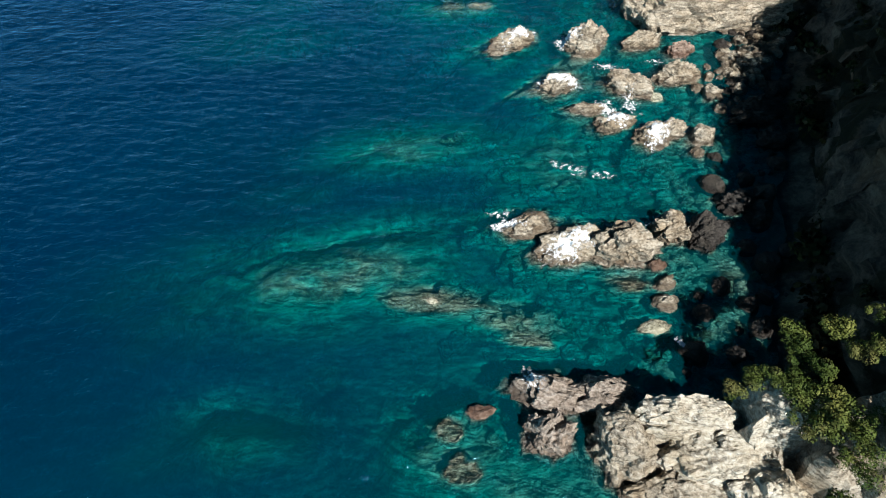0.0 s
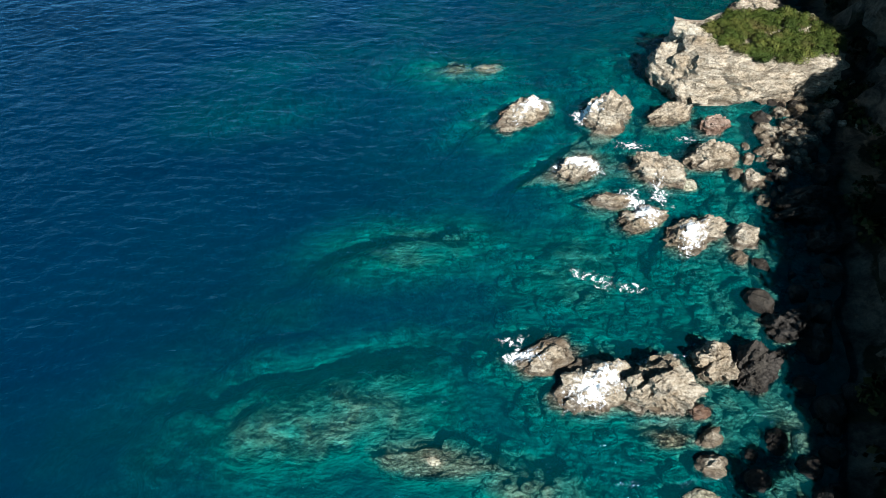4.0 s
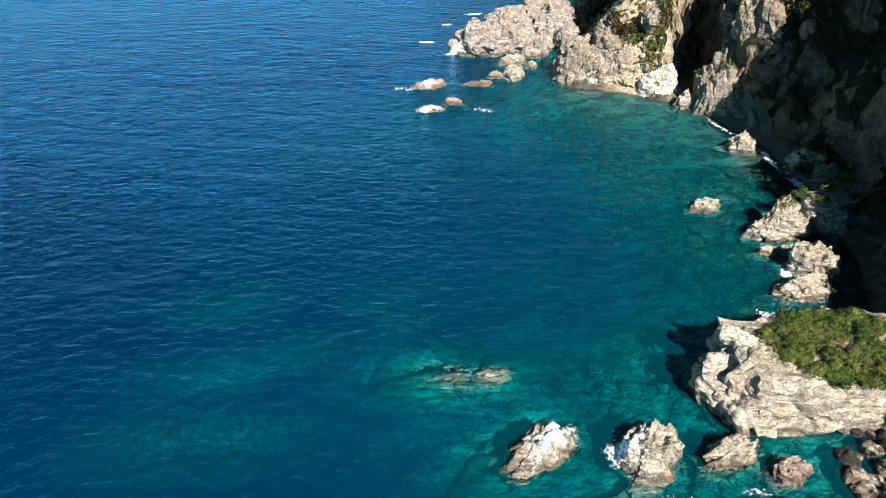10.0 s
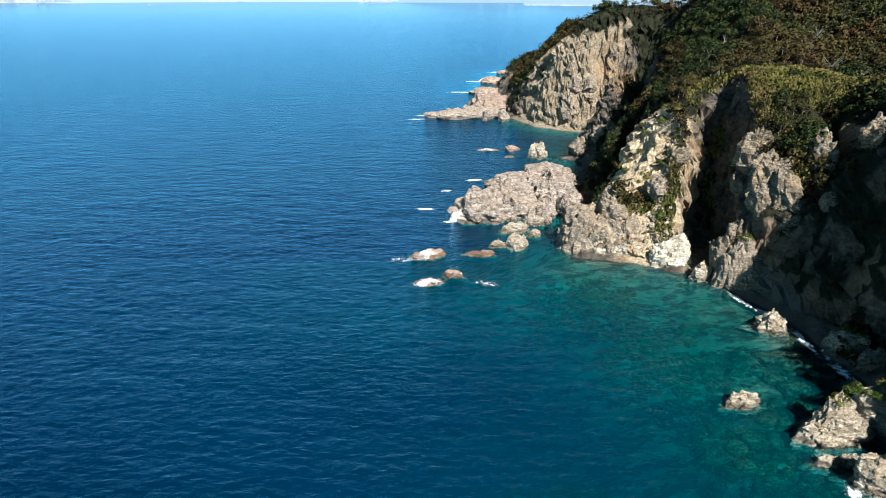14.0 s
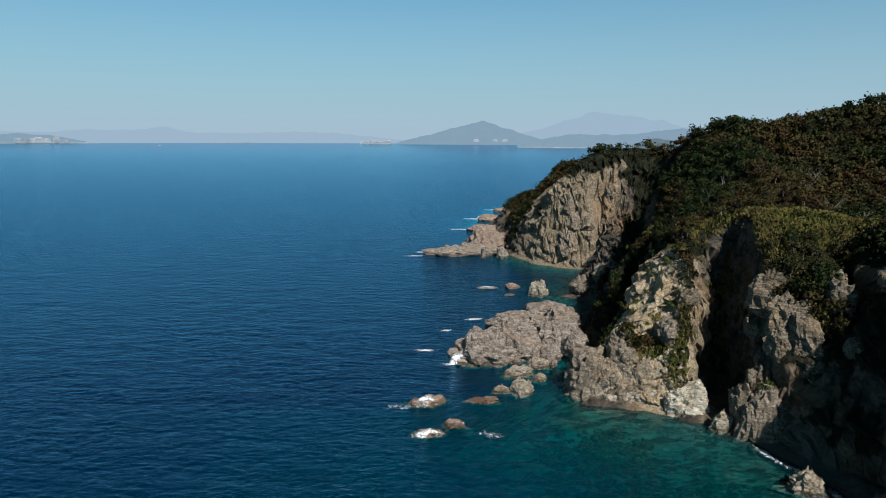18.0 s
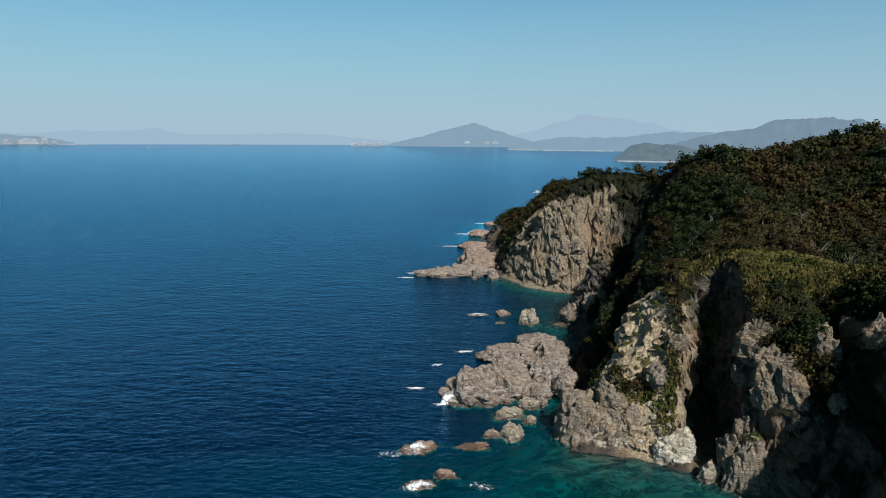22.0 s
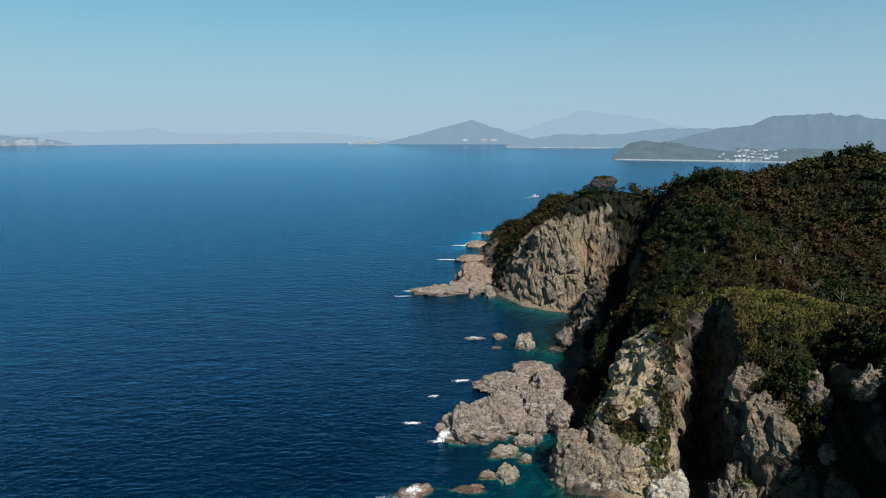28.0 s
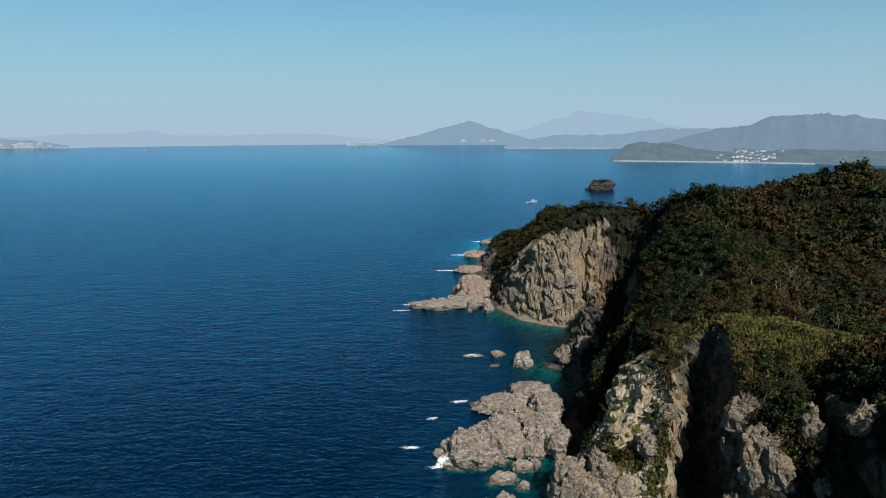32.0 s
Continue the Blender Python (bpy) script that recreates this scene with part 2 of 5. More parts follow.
def bark_material():
    mat, nt, bsdf = material("bark")
    where = place(nt)
    col = ramp(nt, noise_node(nt, stretched(nt, where, (3, 3, 0.8)), 2.0), (0.3, (0.10, 0.085, 0.065)), (0.7, (0.27, 0.245, 0.21)))
    nt.links.new(col, bsdf.inputs["Base Color"])
    bsdf.inputs["Roughness"].default_value = 0.9
    return mat


BARK = bark_material()


def land_material():
    mat, nt, bsdf = material("headland_ground")
    where = place(nt)
    geo = nt.nodes.new("ShaderNodeNewGeometry")
    sep = nt.nodes.new("ShaderNodeSeparateXYZ")
    nt.links.new(geo.outputs["Normal"], sep.inputs[0])
    cover = node(nt, "Attribute")
    cover.attribute_name = "cover"
    bands = stretched(nt, where, (0.5, 0.6, 0.8), (0.5, 0.3, 0.3))
    strata = noise_node(nt, bands, 0.45, 10, 0.74, 0.3)
    grain = noise_node(nt, where, 1.1, 8, 0.72)
    broad = noise_node(nt, where, 0.045, 4, 0.6)
    rock = ramp(nt, strata, (0.36, (0.012, 0.0105, 0.009)), (0.48, (0.0638, 0.0525, 0.0405)), (0.64, (0.150, 0.124, 0.090)))
    scar = node(nt, "Attribute")
    scar.attribute_name = "scar"
    rock = mix(nt, scar.outputs["Fac"], rock, ramp(nt, grain, (0.30, (0.165, 0.112, 0.06)), (0.46, (0.33, 0.251, 0.15)), (0.64, (0.495, 0.413, 0.285))))
    rock = mix(nt, calc(nt, "MULTIPLY", ramp(nt, broad, (0.5, (0, 0, 0)), (0.64, (1, 1, 1))), 0.5), rock, (0.25, 0.155, 0.08))
    rock = mix(nt, 0.6, rock, ramp(nt, grain, (0.3, (0.22, 0.22, 0.22)), (0.65, (0.88, 0.88, 0.88))), "SOFT_LIGHT")
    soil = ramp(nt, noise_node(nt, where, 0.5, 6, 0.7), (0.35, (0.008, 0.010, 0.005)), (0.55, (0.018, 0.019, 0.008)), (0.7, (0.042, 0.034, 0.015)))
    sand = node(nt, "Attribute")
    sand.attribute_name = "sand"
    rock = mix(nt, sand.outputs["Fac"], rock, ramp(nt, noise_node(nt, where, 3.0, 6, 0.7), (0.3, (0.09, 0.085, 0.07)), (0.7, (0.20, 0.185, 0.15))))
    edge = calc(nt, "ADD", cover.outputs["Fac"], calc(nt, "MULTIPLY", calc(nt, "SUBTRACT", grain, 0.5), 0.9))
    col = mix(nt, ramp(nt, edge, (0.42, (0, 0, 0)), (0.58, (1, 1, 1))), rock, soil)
    nt.links.new(col, bsdf.inputs["Base Color"])
    bsdf.inputs["Roughness"].default_value = 0.95
    bsdf.inputs["Specular IOR Level"].default_value = 0.2
    high = calc(nt, "ADD", strata, calc(nt, "MULTIPLY", grain, 0.6))
    nt.links.new(bump(nt, high, 1.0, 1.6), bsdf.inputs["Normal"])
    return mat


LAND = land_material()


def bed_material():
    mat, nt, bsdf = material("sea_bed")
    where = place(nt)
    lumps = noise_node(nt, where, 0.5, 9, 0.72, 0.4)
    broad = noise_node(nt, where, 0.07, 4)
    col = ramp(nt, lumps, (0.38, (0.06, 0.06, 0.035)), (0.5, (0.22, 0.205, 0.13)), (0.62, (0.46, 0.43, 0.31)))
    col = mix(nt, ramp(nt, broad, (0.42, (0, 0, 0)), (0.62, (0.7, 0.7, 0.7))), col, (0.30, 0.29, 0.20))
    sep = nt.nodes.new("ShaderNodeSeparateXYZ")
    nt.links.new(where, sep.inputs[0])
    bay = ramp(nt, calc(nt, "MULTIPLY", sep.outputs["Y"], 1 / 300.0), (0.45, (0, 0, 0)), (0.55, (1, 1, 1)))
    col = mix(nt, mix(nt, 1.0, bay, (0.75, 0.75, 0.75), "MULTIPLY"), col, (0.20, 0.20, 0.13))
    beds = ramp(nt, noise_node(nt, stretched(nt, where, (0.75, 1.5, 1.0), (0, 0, 0.2)), 0.17, 8, 0.72), (0.47, (0, 0, 0)), (0.55, (0.92, 0.92, 0.92)))
    col = mix(nt, mix(nt, 1.0, bay, beds, "MULTIPLY"), col, (0.018, 0.024, 0.012))  # weed beds in the bay
    nt.links.new(col, bsdf.inputs["Base Color"])
    bsdf.inputs["Roughness"].default_value = 0.9
    nt.links.new(bump(nt, lumps, 1.0, 0.8), bsdf.inputs["Normal"])
    return mat


BED = bed_material()


def sea_material():
    """Clear water over its own depth: what comes through is dimmed as exp(-depth), the rest is scattered back blue."""
    mat, nt, bsdf = material("sea_water")
    nt.nodes.remove(bsdf)
    out = nt.nodes["Material Output"]
    where = place(nt)
    deep = node(nt, "Attribute")
    deep.attribute_name = "depth"
    through_ = nt.nodes.new("ShaderNodeCombineColor")
    for k, dim in enumerate((0.72, 0.165, 0.135)):
        nt.links.new(calc(nt, "POWER", 2.718, calc(nt, "MULTIPLY", deep.outputs["Fac"], -dim)), through_.inputs[k])
    clear = nt.nodes.new("ShaderNodeBsdfTransparent")
    nt.links.new(through_.outputs[0], clear.inputs[0])
    back = nt.nodes.new("ShaderNodeBsdfDiffuse")
    tint = ramp(nt, calc(nt, "MULTIPLY", deep.outputs["Fac"], 1 / 30.0), (0.0, (0, 0, 0)), (0.035, (0.0003, 0.0125, 0.0150)), (0.10, (0.0003, 0.0170, 0.0215)),
                (0.28, (0.0003, 0.0160, 0.0275)), (0.58, (0.0002, 0.0115, 0.0300)), (1.0, (0.0001, 0.0060, 0.0215)))
    patch = noise_node(nt, stretched(nt, where, (1, 1.6, 1)), 0.018, 4, 0.6)
    tint = mix(nt, 0.35, tint, ramp(nt, patch, (0.35, (0.35, 0.35, 0.35)), (0.65, (0.68, 0.68, 0.68))), "OVERLAY")
    nt.links.new(tint, back.inputs[0])
    body = nt.nodes.new("ShaderNodeAddShader")
    nt.links.new(clear.outputs[0], body.inputs[0])
    nt.links.new(back.outputs[0], body.inputs[1])
    wave = stretched(nt, where, (0.55, 1.0, 1.0), (0, 0, 0.45))
    swell = noise_node(nt, wave, 0.085, 3, 0.5)
    chop = noise_node(nt, wave, 0.6, 5, 0.62, 0.5)
    mid = noise_node(nt, stretched(nt, where, (0.5, 1.0, 1.0), (0, 0, 0.25)), 0.24, 3, 0.5, 0.3)
    ripple = noise_node(nt, where, 2.2, 3, 0.6)
    high = calc(nt, "ADD", calc(nt, "ADD", calc(nt, "MULTIPLY", swell, 1.2), calc(nt, "ADD", calc(nt, "MULTIPLY", chop, 0.9), calc(nt, "MULTIPLY", mid, 1.0))), calc(nt, "MULTIPLY", ripple, 0.16))
    sep = nt.nodes.new("ShaderNodeSeparateXYZ")
    nt.links.new(where, sep.inputs[0])
    calm = node(nt, "MapRange")  # the open bay lies calmer
    for at, value in zip((1, 2, 3, 4), (350.0, 3000.0, 1.0, 0.10)):
        calm.inputs[at].default_value = value
    nt.links.new(sep.outputs["Y"], calm.inputs[0])
    normal = bump(nt, calc(nt, "MULTIPLY", high, calm.outputs[0]), 1.0, 0.45)
    nt.links.new(bump(nt, calc(nt, "MULTIPLY", high, calm.outputs[0]), 0.5, 0.3), back.inputs["Normal"])
    gloss = nt.nodes.new("ShaderNodeBsdfGlossy")
    gloss.inputs["Roughness"].default_value = 0.12
    # haze over distant water, put into the gloss colour as a paler tint
    sea_haze = node(nt, "MapRange")
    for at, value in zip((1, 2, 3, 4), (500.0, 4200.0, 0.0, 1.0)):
        sea_haze.inputs[at].default_value = value
    nt.links.new(sep.outputs["Y"], sea_haze.inputs[0])
    nt.links.new(mix(nt, sea_haze.outputs[0], (0.36, 0.72, 1.0), (0.62, 0.84, 1.0)), gloss.inputs["Color"])
    nt.links.new(normal, gloss.inputs["Normal"])
    fres = node(nt, "Fresnel", IOR=1.38)
    nt.links.new(normal, fres.inputs["Normal"])
    top = nt.nodes.new("ShaderNodeMixShader")
    nt.links.new(fres.outputs[0], top.inputs[0])
    nt.links.new(body.outputs[0], top.inputs[1])
    nt.links.new(gloss.outputs[0], top.inputs[2])
    nt.links.new(top.outputs[0], out.inputs["Surface"])
    return mat


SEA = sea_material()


def foam_material():
    mat, nt, bsdf = material("foam")
    where = place(nt)
    edge = node(nt, "Attribute")
    edge.attribute_name = "thick"
    bubbles = noise_node(nt, where, 0.9, 9, 0.78, 1.2)
    fac = calc(nt, "ADD", calc(nt, "MULTIPLY", edge.outputs["Fac"], 0.75), calc(nt, "MULTIPLY", calc(nt, "SUBTRACT", bubbles, 0.5), 3.0))
    nt.links.new(ramp(nt, fac, (0.34, (0, 0, 0)), (0.62, (1, 1, 1))), bsdf.inputs["Alpha"])
    bsdf.inputs["Base Color"].default_value = (0.85, 0.87, 0.88, 1)
    bsdf.inputs["Roughness"].default_value = 0.8
    return mat


FOAM = foam_material()


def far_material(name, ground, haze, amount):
    """Hills far off, behind kilometres of lit air; the haze is a painted-in glow."""
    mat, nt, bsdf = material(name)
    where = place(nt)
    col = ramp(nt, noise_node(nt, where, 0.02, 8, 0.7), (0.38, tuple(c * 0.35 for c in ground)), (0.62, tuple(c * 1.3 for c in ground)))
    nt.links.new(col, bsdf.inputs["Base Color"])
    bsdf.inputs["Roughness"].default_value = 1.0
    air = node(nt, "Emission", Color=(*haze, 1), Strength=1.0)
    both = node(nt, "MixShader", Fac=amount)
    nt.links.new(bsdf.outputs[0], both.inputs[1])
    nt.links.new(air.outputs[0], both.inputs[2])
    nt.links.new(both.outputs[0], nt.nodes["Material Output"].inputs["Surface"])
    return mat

from mathutils.bvhtree import BVHTree


# ---- the coast: a line with the steepness of the cliff above each corner ----
COAST = [(150, -420, 1.5), (75, -200, 2.5), (60, -60, 3.0), (52, 0, 3.0), (46, 20, 2.2), (40, 30, 1.5), (42, 42, 2.2), (48, 56, 2.9),
         (55, 76, 2.7), (62, 98, 2.5), (68, 118, 2.5), (73, 134, 2.5), (78, 152, 2.5), (82, 172, 2.5), (85, 192, 2.5), (85, 212, 2.4),
         (82, 226, 2.3), (77, 240, 2.3), (70, 252, 2.1), (54, 262, 1.1), (40, 265, 1.0), (42, 283, 1.2)]
COAST += [(46, 305, 1.5), (50, 330, 1.6), (55, 352, 1.6), (62, 368, 1.6), (64, 380, 1.8), (57, 390, 2.2), (62, 400, 2.0), (76, 412, 1.8), (92, 428, 1.8), (97, 442, 2.6), (84, 452, 3.4), (66, 459, 3.6), (53, 470, 3.0),
          (44, 494, 2.2), (38, 512, 1.4), (42, 560, 1.2), (38, 610, 0.9), (46, 670, 0.9), (64, 735, 1.0), (120, 800, 1.2),
          (230, 850, 1.2), (430, 880, 1.0), (800, 900, 1.0), (1500, 1000, 1.0)]
coast = np.array(COAST, float)


def offshore(x, y):
    """Signed distance to the coast line, positive on land, and the cliff's steepness there."""
    best, steep, side = np.full(x.shape, 1e9), np.ones(x.shape), np.zeros(x.shape)
    for a, b in zip(coast[:-1], coast[1:]):
        d = b[:2] - a[:2]
        t = np.clip(((x - a[0]) * d[0] + (y - a[1]) * d[1]) / (d @ d), 0, 1)
        r = np.hypot(x - a[0] - t * d[0], y - a[1] - t * d[1])
        near = r < best
        best = np.where(near, r, best)
        steep = np.where(near, a[2] + t * (b[2] - a[2]), steep)
    # inside test: cross the line towards -x
    cross = np.zeros(x.shape, int)
    for a, b in zip(coast[:-1], coast[1:]):
        hit = (a[1] > y) != (b[1] > y)
        xa = a[0] + (y - a[1]) / (b[1] - a[1] if b[1] != a[1] else 1e-9) * (b[0] - a[0])
        cross += hit & (xa < x)
    inside = cross % 2 == 1
    ragged = fbm(x, y, 0 * x, 13, 3, 201) * 3.2 + fbm(x, y, 0 * x, 4, 2, 207) * 1.0
    return np.where(inside, best, -best) + ragged * smooth(40, 15, best), steep


RIDGES = [  # crests: x, y, height from corner to corner
    [(50, 720, 14), (66, 640, 30), (94, 583, 56), (92, 515, 60), (100, 465, 75), (131, 414, 87), (192, 421, 92), (300, 390, 96), (520, 360, 90)],
    [(131, 414, 87), (109, 368, 73), (116, 330, 68), (110, 304, 59), (86, 291, 53), (72, 296, 43)],
    [(86, 291, 53), (106, 288, 57), (124, 276, 54), (133, 250, 60), (127, 215, 68), (122, 190, 60), (118, 160, 54), (112, 130, 52), (102, 85, 51), (90, 40, 49), (92, -10, 54), (110, -80, 58),
     (200, -260, 70)], [(127, 215, 68), (220, 230, 74), (400, 260, 80)],
    [(100, 465, 75), (80, 432, 46), (72, 400, 36)],
    [(300, 390, 96), (420, 560, 70), (520, 700, 45)],
]
SLOPE = 0.62


def crest(x, y):
    top = np.zeros(x.shape)
    for line in RIDGES:
        for a, b in zip(line[:-1], line[1:]):
            dx, dy = b[0] - a[0], b[1] - a[1]
            t = np.clip(((x - a[0]) * dx + (y - a[1]) * dy) / (dx * dx + dy * dy), 0, 1)
            r = np.hypot(x - a[0] - t * dx, y - a[1] - t * dy)
            h = a[2] + t * (b[2] - a[2]) - SLOPE * (np.sqrt(r * r + 36) - 6)
            top = np.maximum(top, h)
    return top - 5.0


def bare_zone(x, y):
    """Where the rock is bare: the scar, its buttresses, the second spur and the far cliff."""
    wob = fbm(x, y, 0 * x, 9, 4, 81) * 0.38
    out = np.zeros(x.shape)
    for cx, cy, a, b, turn in ((62, 281, 10, 25, -18), (82, 244, 7, 7, 12), (48, 276, 13, 15, 0), (68, 394, 14, 17, 0), (76, 472, 34, 26, -8), (58, 482, 16, 26, 0),
                               (40, 545, 12, 40, 0), (46, 640, 14, 60, 0)):
        c, s = math.cos(radians(turn)), math.sin(radians(turn))
        u, v = (c * (x - cx) + s * (y - cy)) / a, (-s * (x - cx) + c * (y - cy)) / b
        out = np.maximum(out, smooth(1.12, 0.82, np.hypot(u, v) + wob))
    return out


def land_height(x, y):
    d, steep = offshore(x, y)
    zero = 0 * x
    spur = fbm(x, y, zero, 34, 4, 11, True) * 4.5 + fbm(x, y, zero, 9, 4, 21) * np.where(y > 225, 1.3, 2.2)
    far_in = d + spur * smooth(2, 16, d)
    # gullies cut down from the crest into the faces
    gully = smooth(9.5, 1.5, np.abs(x - 75 - 0.36 * (y - 256)) * 0.8) * smooth(249, 258, y) * smooth(302, 291, y) * 26
    gully = gully + smooth(7, 1, np.abs(x - 103 - 0.25 * (y - 250))) * smooth(236, 246, y) * smooth(278, 266, y) * 14
    gully = gully + smooth(13, 0, np.abs(x - 66 - 0.55 * (y - 345))) * smooth(338, 352, y) * smooth(410, 372, y) * 16
    gully = gully + smooth(10, 0, np.abs(x - 58 - 0.7 * (y - 305))) * smooth(294, 308, y) * smooth(345, 322, y) * 9
    cliff = bare_zone(x, y)
    spur = spur + cliff * (fbm(x, y, zero, 13, 3, 23, True) * 1.6)
    far_in = d + spur * smooth(2, 16, d)
    strand = smooth(184, 192, y) * smooth(243, 236, y)  # the sand beach at the head of the bay
    foot = 0.45 * np.clip(d, 0, 5) * (1 - 0.6 * strand)
    face = foot + steep * 1.05 * np.clip(far_in - 4 - 4 * smooth(160, 190, y) * smooth(236, 220, y) - gully, 0, None)
    top = crest(x, y) + fbm(x, y, zero, 30, 4, 31) * 4.0 + (fbm(x, y, zero, 55, 2, 33, True) - 0.45) * 9.0 * smooth(310, 350, y)
    high = -np.log(np.exp(-np.clip(face, -50, 300) / 5) + np.exp(-np.clip(top, -50, 300) / 5)) * 5
    high = np.where(d > 0, np.maximum(high, foot * 0.8), 0.5 * d)
    # unseen steep rock fin, added out of view to shade the cliff beyond the beach
    shade_fin = np.interp(x, [94, 99, 113, 119, 140, 160], [-4, 50, 73, 84, 80, 60]) - 2.6 * np.clip(np.abs(y - 188 + spur * 0.5) - 4, 0, None)
    high = np.where(d > 0, np.maximum(high, shade_fin * smooth(93, 97, x)), high)
    high = high + fbm(x, y, zero, 5, 3, 41, True) * 0.9 * smooth(1, 8, d)
    return high, d


def build_land():
    xs = axis_of((30, 112, 0.55), (112, 180, 1.6), (180, 300, 4), (300, 620, 16), (620, 1500, 80))
    ys = axis_of((-420, -60, 12), (-60, 20, 3), (20, 235, 1.8), (235, 312, 0.55), (312, 520, 0.9), (520, 620, 2), (620, 1000, 6))
    x, y, faces = sheet(xs, ys)
    z, d = land_height(x, y)
    gy, gx = np.gradient(z.reshape(len(ys), len(xs)), ys, xs)
    steep = np.hypot(gx, gy).ravel()
    zero = 0 * x
    rough = smooth(0.9, 1.8, steep)
    # broken ledges: push the faces about sideways, more where they are steep
    px = x + rough * (fbm(x, y, z, 8, 4, 51) * 2.4 + blocks(x, y, z, 6.0, 53) * 1.2 + blocks(x, y, z, 2.6, 57) * 0.8)
    py = y + rough * (fbm(x, y, z, 8, 4, 61) * 2.4 + blocks(x, y, z, 6.0, 63) * 1.4 + blocks(x, y, z, 2.6, 67) * 0.9)
    pz = z + rough * fbm(x, y, z, 3, 3, 71) * 0.9
    bare = np.hypot((x - 61) / 15, (y - 281) / 26)
    scar = smooth(1.15, 0.7, bare + fbm(x, y, zero, 8, 3, 81) * 0.35)
    scar = np.maximum(scar, 0.42 * smooth(1.15, 0.75, np.hypot((x - 70) / 36, (y - 474) / 32) + fbm(x, y, zero, 10, 3, 83) * 0.3))
    # for y < 215 the dark cover runs lower, painting shade on the cliff foot
    cover = smooth(np.where(y > 430, 5.0, 3.4), np.where(y > 430, 3.4, 2.4), steep + fbm(x, y, zero, 14, 4, 91) * 0.8) * smooth(np.where(y < 215, 0.5, 3.5), np.where(y < 215, 3.0, 9.0), z + fbm(x, y, zero, 7, 3, 95) * 4) * (1 - bare_zone(x, y) * np.where(y > 430, smooth(53, 46, z + fbm(x, y, zero, 12, 3, 93) * 7), 1.0))
    ledge = smooth(1.5, 1.0, steep) * smooth(0.1, 0.35, fbm(x, y, zero, 8, 3, 97)) * smooth(9, 14, z)
    tuft = smooth(0.12, 0.3, fbm(x, y, z * 0.6, 9, 4, 99)) * smooth(10, 16, z) * (1 - scar * 0.8) * smooth(3.2, 2.2, steep)
    cover = np.maximum(np.maximum(cover, ledge * 0.9), tuft * 0.85)
    sand = smooth(184, 190, y) * smooth(243, 238, y) * smooth(7.5, 5.5, d)
    keep = d > -5
    ok = keep[faces].any(1)
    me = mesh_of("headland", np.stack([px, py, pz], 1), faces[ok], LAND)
    for name, values in (("cover", cover * (1 - sand)), ("scar", scar), ("sand", sand)):
        me.attributes.new(name, "FLOAT", "POINT").data.foreach_set("value", values.astype(np.float32))
    ob = tagged(new("ground", me), "rocky headland with bare tan cliffs under dark scrub", "headland", kind="structure")
    return ob, (xs, ys, z.reshape(len(ys), len(xs)), steep.reshape(len(ys), len(xs)), cover.reshape(len(ys), len(xs)))


land, FIELD = build_land()


def ground_at(x, y, which=2):
    xs, ys = FIELD[0], FIELD[1]
    g = FIELD[which]
    i = np.clip(np.searchsorted(xs, x) - 1, 0, len(xs) - 2)
    j = np.clip(np.searchsorted(ys, y) - 1, 0, len(ys) - 2)
    u, v = (x - xs[i]) / (xs[i + 1] - xs[i]), (y - ys[j]) / (ys[j + 1] - ys[j])
    return (g[j, i] * (1 - u) + g[j, i + 1] * u) * (1 - v) + (g[j + 1, i] * (1 - u) + g[j + 1, i + 1] * u) * v


# ---- the sea bed and the water over it ----
REEFS = [  # x, y, half sizes, turn in degrees, height of its top
    (-14, 61, 12, 5.5, 8, -1.0), (-1, 56, 9, 2.6, -6, -0.5), (9, 53, 7, 2.6, -12, -0.8), (-4, 89, 9, 4, 12, -1.6), (3, 135, 8, 4, 0, -1.0),
    (-24, 36, 6, 3, 0, -3.5), (14, 30, 9, 5, 0, -1.6), (2, 34, 6, 5, 0, -1.4), (20, 84, 9, 7, 0, -1.8), (30, 62, 9, 6, 0, -1.3),
    (60, 205, 16, 14, 0, -2.6), (68, 226, 7, 9, 0, -1.3), (62, 190, 7, 9, 0, -1.4), (56, 174, 8, 7, 0, -1.8), (60, 152, 8, 6, 0, -1.5), (-9, 66, 9, 4, 15, -1.9),
    (13.7, 121.2, 7.5, 4.5, 35, -1.2), (28.7, 120.2, 7, 5, 48, -1.2), (40, 120, 6.5, 4, 18, -0.9), (21.7, 106, 6, 4.5, 22, -1.2), (34.6, 105.6, 6.5, 5, -25, -0.9),
    (44.7, 109, 6.5, 4, 12, -0.8), (30, 95, 5.5, 4, 20, -1.0), (26.4, 98.6, 5.5, 3.5, 0, -1.0), (37.4, 91.2, 6.5, 4, 25, -0.8), (19, 65.6, 7.5, 5.5, 5, -1.0),
    (26.5, 65.4, 6.5, 5, 10, -0.9), (12.5, 70, 6, 4, 15, -1.2), (54, 132, 19, 12, 3, -1.5)]


DEEP_REEFS = [(-22, 141, 6, 3), (-34, 136, 7, 3), (-31, 122, 10, 4), (-41, 122, 6, 4), (-9, 155, 5, 3), (22, 161, 8, 4), (-5, 149, 4, 2.5), (1, 126, 8, 4),
              (-38, 154, 5, 3), (-22, 77, 6, 2.5), (-30, 34, 6, 3), (-6, 69, 3, 2), (-14, 44, 3, 2), (16, 147, 7, 4), (30, 150, 6, 4)]


